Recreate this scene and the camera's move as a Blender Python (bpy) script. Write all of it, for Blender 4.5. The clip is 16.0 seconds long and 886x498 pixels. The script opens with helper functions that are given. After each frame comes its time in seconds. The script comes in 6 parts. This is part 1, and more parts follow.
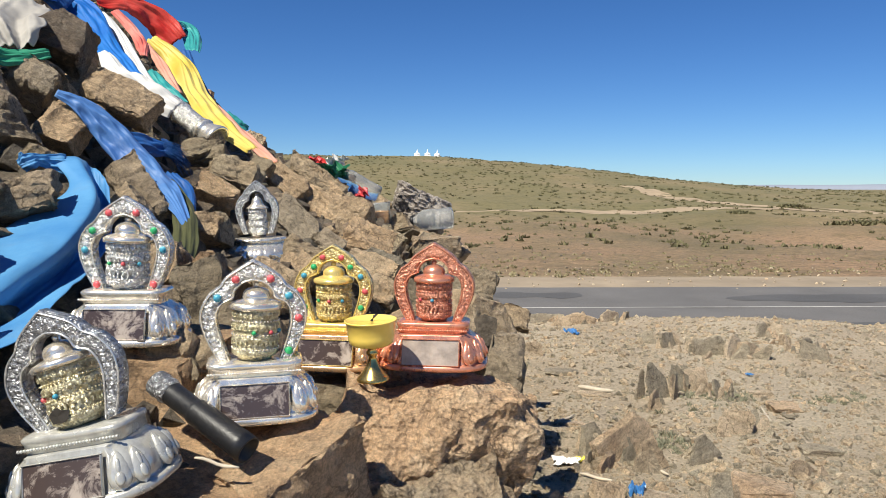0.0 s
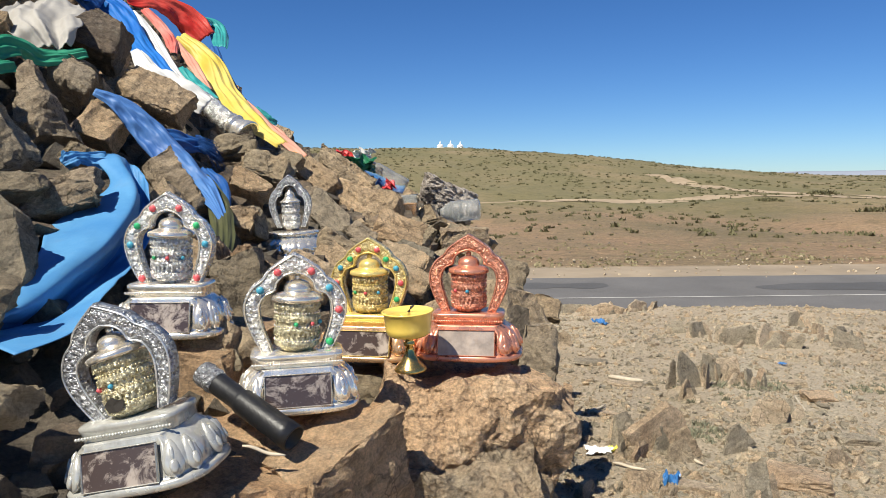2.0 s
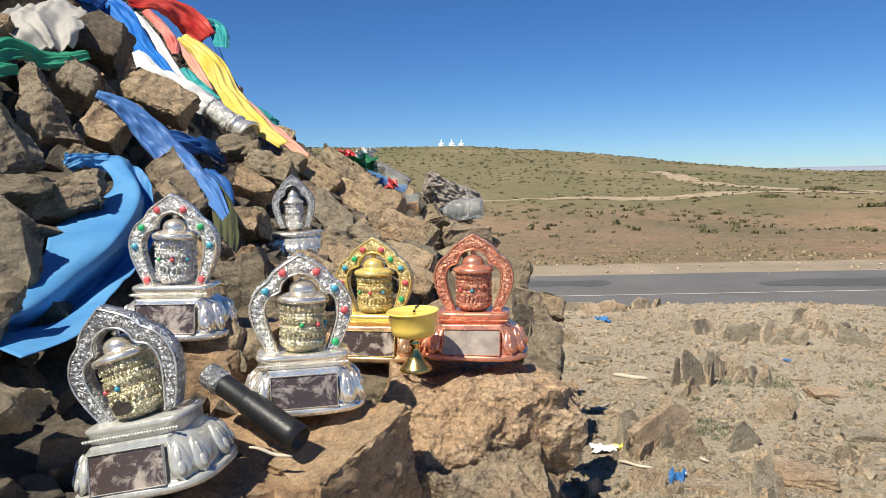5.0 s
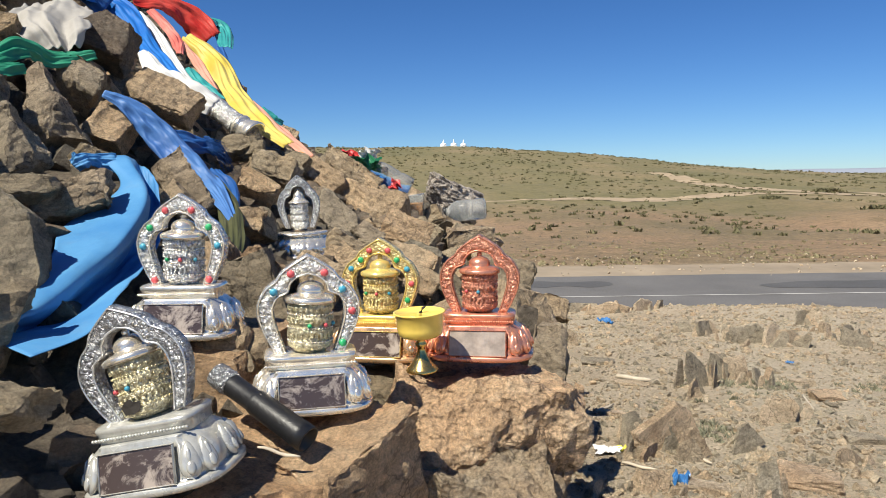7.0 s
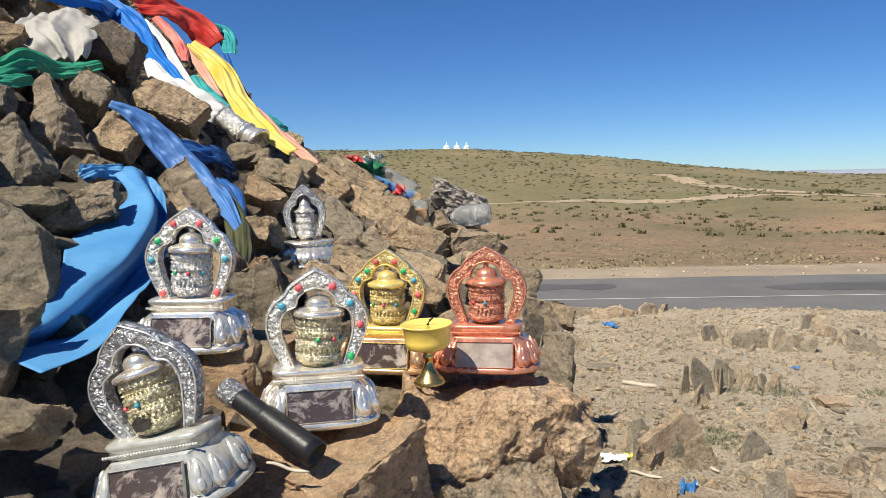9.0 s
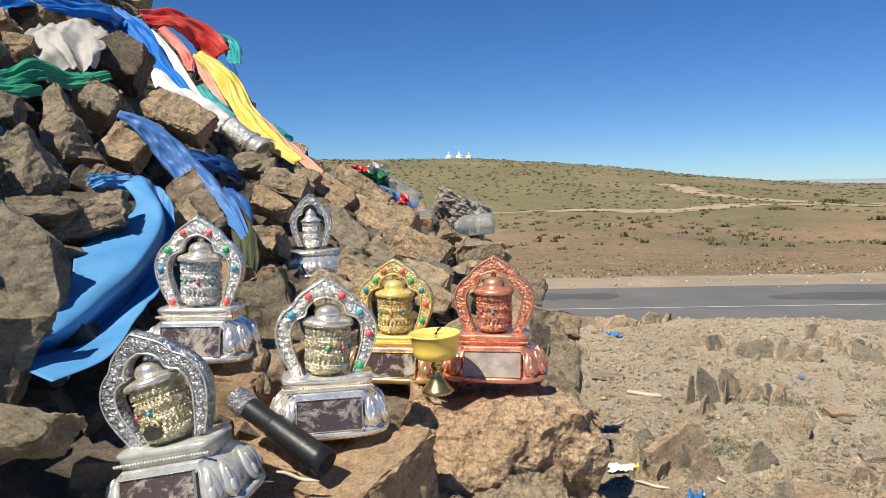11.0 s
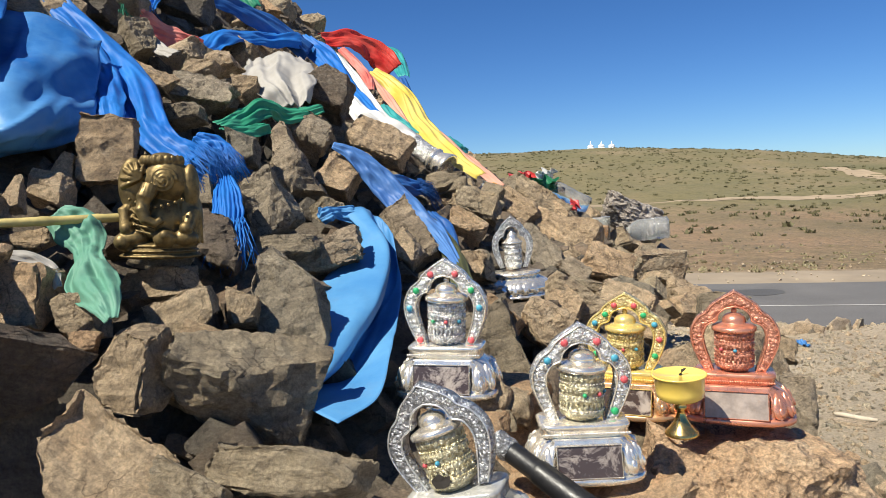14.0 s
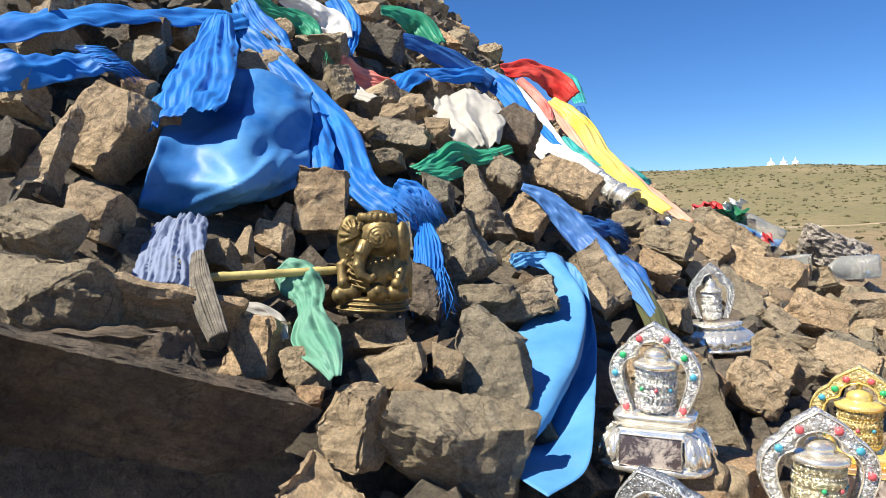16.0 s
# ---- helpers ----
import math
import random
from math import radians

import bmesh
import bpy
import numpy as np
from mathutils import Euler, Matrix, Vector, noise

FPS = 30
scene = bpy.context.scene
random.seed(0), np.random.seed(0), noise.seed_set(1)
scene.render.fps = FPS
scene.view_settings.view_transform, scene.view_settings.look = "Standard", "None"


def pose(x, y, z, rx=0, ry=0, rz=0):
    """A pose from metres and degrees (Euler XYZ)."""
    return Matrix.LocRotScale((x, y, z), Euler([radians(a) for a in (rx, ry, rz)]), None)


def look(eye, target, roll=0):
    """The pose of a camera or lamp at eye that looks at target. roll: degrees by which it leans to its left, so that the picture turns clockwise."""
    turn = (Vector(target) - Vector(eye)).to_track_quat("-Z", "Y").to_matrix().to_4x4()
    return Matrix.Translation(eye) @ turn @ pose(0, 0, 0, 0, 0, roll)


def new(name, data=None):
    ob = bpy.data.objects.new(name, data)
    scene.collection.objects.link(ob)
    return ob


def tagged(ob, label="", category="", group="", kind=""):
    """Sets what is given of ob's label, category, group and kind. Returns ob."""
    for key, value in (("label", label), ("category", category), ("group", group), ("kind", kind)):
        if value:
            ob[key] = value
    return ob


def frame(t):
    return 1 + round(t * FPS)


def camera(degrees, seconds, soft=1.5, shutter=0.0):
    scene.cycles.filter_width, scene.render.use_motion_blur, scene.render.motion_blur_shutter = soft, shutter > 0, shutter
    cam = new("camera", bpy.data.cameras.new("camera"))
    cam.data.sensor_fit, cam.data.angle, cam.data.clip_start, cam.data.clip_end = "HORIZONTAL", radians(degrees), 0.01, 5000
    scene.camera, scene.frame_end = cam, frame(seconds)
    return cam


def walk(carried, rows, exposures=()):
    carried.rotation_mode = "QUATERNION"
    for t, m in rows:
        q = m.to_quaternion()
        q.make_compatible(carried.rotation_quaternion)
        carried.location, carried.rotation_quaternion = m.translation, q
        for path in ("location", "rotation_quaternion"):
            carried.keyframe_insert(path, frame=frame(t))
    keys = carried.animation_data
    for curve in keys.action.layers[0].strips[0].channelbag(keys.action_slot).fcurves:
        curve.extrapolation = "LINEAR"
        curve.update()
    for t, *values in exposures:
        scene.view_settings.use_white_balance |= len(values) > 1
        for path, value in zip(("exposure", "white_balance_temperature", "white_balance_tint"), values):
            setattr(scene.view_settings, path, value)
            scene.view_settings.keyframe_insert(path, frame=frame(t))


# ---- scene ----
cam = camera(64.9, 16.0, soft=0.6)
PATH = [
    (0, (0.003, 0.008, 1.196), (0.002, 2.0, 1.022), 0.1),
    (0.5, (-0.016, 0.006, 1.191), (-0.059, 1.996, 0.995), -0.2),
    (1, (-0.022, -0.001, 1.198), (-0.085, 1.989, 1.002), -0.5),
    (1.5, (-0.019, -0.001, 1.195), (-0.093, 1.988, 1.0), -0.7),
    (2, (-0.014, -0.003, 1.197), (-0.084, 1.986, 0.999), -0.7),
    (2.5, (-0.016, -0.005, 1.204), (-0.086, 1.984, 1.007), -0.8),
    (3, (-0.01, -0.006, 1.207), (-0.08, 1.984, 1.017), -1.0),
    (3.5, (-0.012, -0.004, 1.207), (-0.082, 1.986, 1.019), -1.1),
    (4, (-0.015, -0.001, 1.197), (-0.087, 1.989, 1.004), -1.1),
    (6.5, (-0.023, -0.001, 1.2), (-0.103, 1.987, 0.996), -1.2),
    (7, (-0.026, -0.004, 1.2), (-0.106, 1.985, 0.999), -0.9),
    (7.5, (-0.027, -0.008, 1.203), (-0.109, 1.981, 1.003), -1.0),
    (8, (-0.03, -0.011, 1.204), (-0.114, 1.977, 1.004), -1.0),
    (8.5, (-0.033, -0.008, 1.207), (-0.12, 1.98, 1.006), -0.9),
    (9, (-0.031, -0.004, 1.215), (-0.121, 1.984, 1.021), -1.1),
    (11.5, (-0.041, -0.009, 1.216), (-0.139, 1.982, 1.054), -1.1),
    (12, (-0.04, -0.01, 1.218), (-0.14, 1.981, 1.061), -1.2),
    (12.5, (-0.034, -0.005, 1.213), (-0.134, 1.986, 1.057), -1.0),
    (13, (-0.087, -0.013, 1.227), (-0.224, 1.975, 1.058), -1.7),
    (13.5, (-0.141, -0.021, 1.267), (-0.428, 1.949, 1.084), -2.1),
    (14, (-0.184, -0.028, 1.29), (-0.678, 1.902, 1.116), -2.7),
    (14.5, (-0.205, -0.027, 1.313), (-0.839, 1.864, 1.169), -1.7),
    (15, (-0.222, -0.028, 1.333), (-0.968, 1.823, 1.2), -1.7),
    (15.5, (-0.239, -0.03, 1.341), (-1.092, 1.775, 1.228), -1.7),
    (16, (-0.252, -0.031, 1.353), (-1.172, 1.742, 1.248), -2.1),
]
walk(cam, [(t, look(eye, target, roll)) for t, eye, target, roll in PATH], exposures=[(0, 0.48), (12.5, 0.48), (13.5, 0.54), (14.5, 0.6), (16, 0.94)])

# ---- light ----
SUN = Vector((-0.35, -0.47, 0.81)).normalized()
world = bpy.data.worlds.new("sky")
scene.world = world
world.use_nodes = True
wn = world.node_tree
sky = wn.nodes.new("ShaderNodeTexSky")
sky.sky_type = "NISHITA"
sky.sun_disc = False
sky.sun_elevation = math.asin(SUN.z)
sky.sun_rotation = math.atan2(SUN.x, SUN.y)
sky.altitude = 2000
sky.air_density = 1.0
sky.dust_density = 0.0
sky.ozone_density = 3.0
wn.nodes["Background"].inputs["Strength"].default_value = 0.064
deep = wn.nodes.new("ShaderNodeHueSaturation")
deep.inputs["Saturation"].default_value = 1.18
wn.links.new(sky.outputs[0], deep.inputs["Color"])
cool = wn.nodes.new("ShaderNodeMix")
cool.data_type, cool.blend_type = "RGBA", "MULTIPLY"
cool.inputs[0].default_value = 1.0
cool.inputs[7].default_value = (0.665, 0.885, 1.165, 1)
wn.links.new(deep.outputs[0], cool.inputs[6])
wn.links.new(cool.outputs[2], wn.nodes["Background"].inputs["Color"])
sun_data = bpy.data.lights.new("sun", "SUN")
sun_data.energy = 5.0
sun_data.angle = radians(0.55)
sun_data.color = (1.0, 0.945, 0.81)
sun_ob = new("sun", sun_data)
sun_ob.matrix_world = look((0, 0, 30), Vector((0, 0, 30)) - SUN)

# ---- materials ----


class Nodes:
    """Short-hand for building a node material."""

    def __init__(self, name):
        self.mat = bpy.data.materials.new(name)
        self.mat.use_nodes = True
        self.t = self.mat.node_tree
        self.bsdf = self.t.nodes["Principled BSDF"]
        self.co = self.t.nodes.new("ShaderNodeTexCoord")

    def put(self, kind, **inputs):
        n = self.t.nodes.new(kind)
        for k, v in inputs.items():
            self.set(n.inputs[k.replace("_", " ")], v)
        return n

    def set(self, socket, v):
        if isinstance(v, bpy.types.NodeSocket):
            self.t.links.new(v, socket)
        else:
            socket.default_value = v

    def where(self, scale=(1, 1, 1), space="Object"):
        m = self.put("ShaderNodeMapping", Vector=self.co.outputs[space])
        m.inputs["Scale"].default_value = scale
        return m.outputs[0]

    def noise(self, scale, detail=4, rough=0.55, at=None, distort=0.0):
        n = self.put("ShaderNodeTexNoise", Scale=scale, Detail=detail, Roughness=rough, Distortion=distort)
        self.set(n.inputs["Vector"], at if at is not None else self.co.outputs["Object"])
        return n.outputs["Fac"]

    def cells(self, scale, at=None, feature="F1"):
        n = self.put("ShaderNodeTexVoronoi", Scale=scale)
        n.feature = feature
        self.set(n.inputs["Vector"], at if at is not None else self.co.outputs["Object"])
        return n

    def ramp(self, fac, *stops):
        n = self.put("ShaderNodeValToRGB", Fac=fac)
        e = n.color_ramp.elements
        while len(e) < len(stops):
            e.new(0.5)
        for i, (p, c) in enumerate(stops):
            e[i].position = p
            e[i].color = (*c, 1) if len(c) == 3 else c
        return n.outputs["Color"]

    def mix(self, fac, a, b, kind="MIX"):
        n = self.t.nodes.new("ShaderNodeMix")
        n.data_type, n.blend_type = "RGBA", kind
        self.set(n.inputs[0], fac)
        for i, c in ((6, a), (7, b)):
            self.set(n.inputs[i], (*c, 1) if isinstance(c, tuple) and len(c) == 3 else c)
        return n.outputs[2]

    def math(self, op, a, b=0.0):
        n = self.t.nodes.new("ShaderNodeMath")
        n.operation = op
        self.set(n.inputs[0], a)
        self.set(n.inputs[1], b)
        return n.outputs[0]

    def random(self):
        return self.t.nodes.new("ShaderNodeObjectInfo").outputs["Random"]

    def island(self):
        return self.t.nodes.new("ShaderNodeNewGeometry").outputs["Random Per Island"]

    def bump(self, height, strength=0.5, distance=0.01, before=None):
        n = self.put("ShaderNodeBump", Height=height, Strength=strength, Distance=distance)
        if before is not None:
            self.set(n.inputs["Normal"], before)
        return n.outputs[0]

    def done(self, color, rough=0.8, metal=0.0, normal=None, **more):
        self.set(self.bsdf.inputs["Base Color"], (*color, 1) if isinstance(color, tuple) and len(color) == 3 else color)
        self.set(self.bsdf.inputs["Roughness"], rough)
        self.set(self.bsdf.inputs["Metallic"], metal)
        if normal is not None:
            self.set(self.bsdf.inputs["Normal"], normal)
        for k, v in more.items():
            self.set(self.bsdf.inputs[k.replace("_", " ")], v)
        return self.mat


def rock_material(name, dark, mid, light, warm, warm_amount=0.5, island=False, grain=0.0):
    """Weathered, layered schist: each stone takes its own tone."""
    n = Nodes(name)
    w = n.where(space="Object")
    geo = n.t.nodes.new("ShaderNodeNewGeometry").outputs["Position"]
    own = n.island() if island else n.random()
    stone = n.ramp(n.noise(9, 8, 0.68, at=geo), (0.28, dark), (0.5, mid), (0.72, light))
    tone = n.ramp(own, (0.0, (0.56, 0.58, 0.58)), (0.3, (0.80, 0.82, 0.80)), (0.55, (0.98, 0.91, 0.83)), (0.8, (1.04, 1.02, 0.98)), (1.0, (1.16, 1.03, 0.90)))
    stone = n.mix(1.0, stone, tone, "MULTIPLY")
    rust = n.ramp(n.noise(4.5, 6, 0.68, at=geo, distort=0.6), (0.52, (0, 0, 0)), (0.64, (1, 1, 1)))
    pick = n.math("MULTIPLY", n.math("MULTIPLY", rust, warm_amount), n.ramp(own, (0.2, (0.2, 0.2, 0.2)), (0.9, (1, 1, 1))))
    stone = n.mix(pick, stone, warm)
    lichen = n.ramp(n.noise(38, 4, 0.6, at=geo), (0.60, (0, 0, 0)), (0.68, (1, 1, 1)))
    stone = n.mix(n.math("MULTIPLY", lichen, 0.2), stone, (0.42, 0.385, 0.31))
    stain = n.ramp(n.noise(55, 6, 0.75, at=geo, distort=0.8), (0.36, (0.60, 0.59, 0.58)), (0.5, (1, 1, 1)), (0.68, (1.15, 1.14, 1.12)))
    stone = n.mix(1.0, stone, stain, "MULTIPLY")
    speck = n.ramp(n.noise(260, 3, 0.7, at=geo), (0.35, (0.78, 0.78, 0.78)), (0.65, (1.16, 1.155, 1.15)))
    stone = n.mix(1.0, stone, speck, "MULTIPLY")
    streak = n.ramp(n.noise(20, 7, 0.7, at=n.where((0.7, 1.0, 5.0)), distort=0.7), (0.36, (0.66, 0.65, 0.64)), (0.5, (1, 1, 1)), (0.66, (1.16, 1.15, 1.13)))
    stone = n.mix(0.75, stone, n.mix(1.0, stone, streak, "MULTIPLY"))
    bent = n.put("ShaderNodeVectorMath", Vector=geo)
    bent.operation = "ADD"
    wob = n.put("ShaderNodeTexNoise", Scale=16.0, Detail=5.0)
    n.set(wob.inputs["Vector"], geo)
    scaled = n.put("ShaderNodeVectorMath")
    scaled.operation = "SCALE"
    n.set(scaled.inputs[0], wob.outputs["Color"])
    scaled.inputs["Scale"].default_value = 0.16
    n.set(bent.inputs[1], scaled.outputs[0])
    crack = n.cells(11, at=bent.outputs[0], feature="DISTANCE_TO_EDGE").outputs["Distance"]
    line = n.ramp(crack, (0.0, (0.42, 0.40, 0.38)), (0.03, (1, 1, 1)))
    some = n.ramp(n.noise(7, 3, at=geo), (0.46, (0, 0, 0)), (0.6, (1, 1, 1)))
    stone = n.mix(some, stone, n.mix(1.0, stone, line, "MULTIPLY"))
    layers = n.noise(3.2, 9, 0.72, at=n.where((1.6, 1.6, 4)), distort=1.4)
    b = n.bump(layers, 0.45, 0.04)
    b = n.bump(n.math("MULTIPLY", line, some), 0.6, 0.006, b)
    b = n.bump(n.noise(34, 9, 0.76, at=geo), 0.95, 0.028, b)
    b = n.bump(n.noise(170, 5, 0.7, at=geo), 0.7, 0.004, b)
    if grain:
        b = n.bump(n.cells(130, at=geo).outputs["Distance"], 0.9, grain, b)
        b = n.bump(n.cells(48, at=geo).outputs["Distance"], 0.6, grain * 2, b)
    return n.done(stone, n.ramp(n.noise(25, 3, at=geo), (0.3, (0.62,) * 3), (0.7, (0.88,) * 3)), 0.0, b)


ROCK = rock_material("schist", (0.385, 0.298, 0.199), (0.540, 0.420, 0.282), (0.685, 0.550, 0.383), (0.630, 0.400, 0.213), 0.45)
# dark stones, and shade painted onto the long slab and the core
ROCK_DARK = rock_material("dark_and_shaded_schist", (0.094, 0.075, 0.059), (0.175, 0.140, 0.106), (0.312, 0.250, 0.188), (0.250, 0.150, 0.088), 0.4)
GRANITE = rock_material("granite", (0.54, 0.372, 0.237), (0.71, 0.512, 0.334), (0.80, 0.655, 0.475), (0.68, 0.42, 0.235), 0.5, grain=0.004)
ROCK_GREY = rock_material("grey_schist", (0.275, 0.230, 0.170), (0.405, 0.340, 0.253), (0.545, 0.465, 0.353), (0.42, 0.29, 0.18), 0.3)
ROCK_ORANGE = rock_material("iron_stained_rock", (0.338, 0.231, 0.144), (0.537, 0.369, 0.225), (0.700, 0.525, 0.350), (0.600, 0.338, 0.163), 0.5)
GRAVEL = rock_material("gravel_stones", (0.40, 0.325, 0.232), (0.58, 0.482, 0.35), (0.74, 0.65, 0.50), (0.380, 0.244, 0.136), 0.4, island=True)


def ground_material():
    n = Nodes("dry_ground")
    geo = n.t.nodes.new("ShaderNodeNewGeometry").outputs["Position"]
    flat = n.put("ShaderNodeMapping", Vector=geo)
    flat.inputs["Scale"].default_value = (1, 0.45, 1)
    flat = flat.outputs[0]
    near = n.ramp(n.noise(1.3, 7, 0.6, at=geo), (0.3, (0.43, 0.34, 0.235)), (0.5, (0.56, 0.457, 0.328)), (0.7, (0.61, 0.525, 0.39)))
    grit = n.ramp(n.noise(95, 4, 0.7, at=geo), (0.3, (0.72, 0.72, 0.72)), (0.7, (1.22, 1.22, 1.22)))
    near = n.mix(1.0, near, grit, "MULTIPLY")
    plain = n.ramp(n.noise(0.06, 8, 0.62, at=flat), (0.32, (0.145, 0.112, 0.055)), (0.46, (0.205, 0.146, 0.080)), (0.58, (0.260, 0.168, 0.096)), (0.72, (0.315, 0.220, 0.135)))
    steppe = n.ramp(n.noise(0.03, 8, 0.6, at=flat), (0.3, (0.135, 0.122, 0.050)), (0.5, (0.178, 0.147, 0.067)), (0.68, (0.235, 0.178, 0.094)))
    tuft = n.ramp(n.noise(0.55, 5, 0.7, at=geo), (0.50, (0, 0, 0)), (0.60, (1, 1, 1)))
    steppe = n.mix(n.math("MULTIPLY", tuft, 0.55), steppe, (0.085, 0.08, 0.03))
    plain = n.mix(n.math("MULTIPLY", tuft, 0.30), plain, (0.12, 0.105, 0.05))
    pebble = n.ramp(n.noise(2.4, 7, 0.78, at=geo), (0.34, (0.55, 0.55, 0.52)), (0.5, (0.98, 0.98, 0.98)), (0.68, (1.35, 1.33, 1.28)))
    plain = n.mix(1.0, plain, pebble, "MULTIPLY")
    chips = n.ramp(n.noise(11, 5, 0.8, at=geo), (0.36, (0.62, 0.61, 0.60)), (0.52, (1, 1, 1)), (0.66, (1.5, 1.47, 1.42)))
    plain = n.mix(1.0, plain, chips, "MULTIPLY")
    steppe = n.mix(0.7, steppe, n.mix(1.0, steppe, pebble, "MULTIPLY"))
    sep = n.put("ShaderNodeSeparateXYZ", Vector=geo)
    dist = n.math("ADD", sep.outputs["Y"], n.math("MULTIPLY", n.noise(0.05, 5, at=flat), 60))
    far = n.put("ShaderNodeMapRange", Value=dist)
    far.inputs[1].default_value, far.inputs[2].default_value = 95, 150
    close = n.put("ShaderNodeMapRange", Value=sep.outputs["Y"])
    close.inputs[1].default_value, close.inputs[2].default_value = 22, 25
    c = n.mix(close.outputs[0], near, plain)
    c = n.mix(far.outputs[0], c, steppe)
    b = n.bump(n.noise(26, 9, 0.76, at=geo), 0.9, 0.03)
    b = n.bump(n.noise(150, 5, 0.75, at=geo), 0.9, 0.01, b)
    return n.done(c, 0.92, 0.0, b)


GROUND = ground_material()


def simple(name, color, rough=0.6, metal=0.0, vary=0.15, scale=30, bump=0.2, depth=0.002, **more):
    """A surface with a little dirt and unevenness."""
    n = Nodes(name)
    a = tuple(c * (1 - vary) for c in color)
    b = tuple(min(1, c * (1 + vary)) for c in color)
    c = n.ramp(n.noise(scale, 5, 0.6), (0.3, a), (0.7, b))
    r = n.ramp(n.noise(scale * 2.3, 4), (0.3, (rough * 0.8,) * 3), (0.7, (min(1, rough * 1.2),) * 3))
    return n.done(c, r, metal, n.bump(n.noise(scale * 3, 4), bump, depth), **more)


def asphalt_material(name, base):
    n = Nodes(name)
    geo = n.t.nodes.new("ShaderNodeNewGeometry").outputs["Position"]
    c = n.ramp(n.noise(0.5, 6, 0.6, at=geo), (0.3, tuple(v * 0.85 for v in base)), (0.7, tuple(v * 1.15 for v in base)))
    c = n.mix(1.0, c, n.ramp(n.noise(60, 3, at=geo), (0.3, (0.8,) * 3), (0.7, (1.2,) * 3)), "MULTIPLY")
    return n.done(c, 0.85, 0, n.bump(n.noise(80, 3, at=geo), 0.4, 0.01))


ASPHALT = asphalt_material("old_asphalt", (0.128, 0.121, 0.114))
ASPHALT_DARK = asphalt_material("patched_asphalt", (0.085, 0.082, 0.08))
TRACK = simple("pale_dirt_track", (0.35, 0.265, 0.17), 0.95, vary=0.2, scale=0.2)
SHOULDER = simple("gravel_shoulder", (0.285, 0.225, 0.155), 0.95, vary=0.2, scale=0.5)
LINE = simple("worn_road_paint", (0.46, 0.44, 0.41), 0.8, vary=0.2, scale=2)
WHITEWASH = simple("whitewash", (0.85, 0.85, 0.83), 0.7, vary=0.05, scale=1)
SHRUB = simple("dry_shrub", (0.12, 0.108, 0.05), 0.9, vary=0.4, scale=3)
# distance haze is mixed into the hills' colour as blue-grey
HAZE = simple("hazed_far_hills", (0.24, 0.265, 0.32), 1.0, vary=0.06, scale=0.01)


def metal_material(name, bright, dirt, rough=0.22, dirty=0.5, relief=0.0, metal=0.7):
    """Plated sheet metal, tarnished in its hollows; relief: depth of the stamped scrollwork."""
    n = Nodes(name)
    d = n.ramp(n.noise(70, 5, 0.65), (0.45, (0, 0, 0)), (0.68, (1, 1, 1)))
    r = n.ramp(n.noise(45, 4), (0.3, (rough * 0.7,) * 3), (0.75, (rough * 1.7,) * 3))
    b = n.bump(n.noise(160, 3), 0.25, 0.001)
    fac = n.math("MULTIPLY", d, dirty)
    if relief:
        v = n.cells(190, at=n.where((1, 0.6, 1)))
        w = n.noise(150, 2, 0.5, distort=2.5)
        h = n.math("ADD", n.math("MULTIPLY", v.outputs["Distance"], -0.7), w)
        b = n.bump(h, 1.0, relief, b)
        hollow = n.ramp(h, (0.05, (1, 1, 1)), (0.28, (0, 0, 0)))
        fac = n.math("MAXIMUM", fac, n.math("MULTIPLY", hollow, 0.65))
    return n.done(n.mix(fac, bright, dirt), r, metal, b)


SILVER = metal_material("silver_plate", (0.93, 0.87, 0.76), (0.46, 0.40, 0.30), 0.2, 0.35, metal=0.76)
SILVER_RELIEF = metal_material("stamped_silver", (0.92, 0.92, 0.91), (0.36, 0.33, 0.27), 0.24, 0.3, 0.004)
TARNISH = metal_material("tarnished_silver", (0.72, 0.72, 0.72), (0.16, 0.15, 0.13), 0.25, 0.5)
TARNISH_RELIEF = metal_material("tarnished_stamped_silver", (0.56, 0.57, 0.59), (0.11, 0.105, 0.10), 0.27, 0.5, 0.004)
PALE_GOLD = metal_material("pale_gilt", (0.82, 0.73, 0.45), (0.35, 0.27, 0.12), 0.22, 0.4)
PALE_GOLD_RELIEF = metal_material("stamped_pale_gilt", (0.80, 0.74, 0.52), (0.34, 0.28, 0.15), 0.3, 0.35, 0.003)
GOLD = metal_material("gilt", (0.95, 0.74, 0.26), (0.50, 0.32, 0.08), 0.2, 0.3, metal=0.55)
GOLD_RELIEF = metal_material("stamped_gilt", (0.88, 0.74, 0.38), (0.44, 0.31, 0.10), 0.24, 0.3, 0.004, 0.5)
COPPER = metal_material("copper_plate", (0.757, 0.335, 0.217), (0.38, 0.14, 0.09), 0.26, 0.4, metal=0.65)
COPPER_RELIEF = metal_material("stamped_copper", (0.795, 0.391, 0.262), (0.30, 0.10, 0.07), 0.28, 0.35, 0.004, 0.62)
BRONZE = metal_material("old_brass", (0.21, 0.15, 0.062), (0.075, 0.055, 0.028), 0.46, 0.8)
PLASTIC = metal_material("silvered_grey_plastic", (0.56, 0.55, 0.50), (0.32, 0.31, 0.285), 0.2, 0.6, metal=0.4)
CHROME = metal_material("chromed_cap", (0.95, 0.87, 0.74), (0.45, 0.36, 0.22), 0.19, 0.5, metal=0.8)
ROSE_GOLD = metal_material("rose_gilt", (0.80, 0.50, 0.27), (0.40, 0.24, 0.11), 0.25, 0.45, metal=0.75)


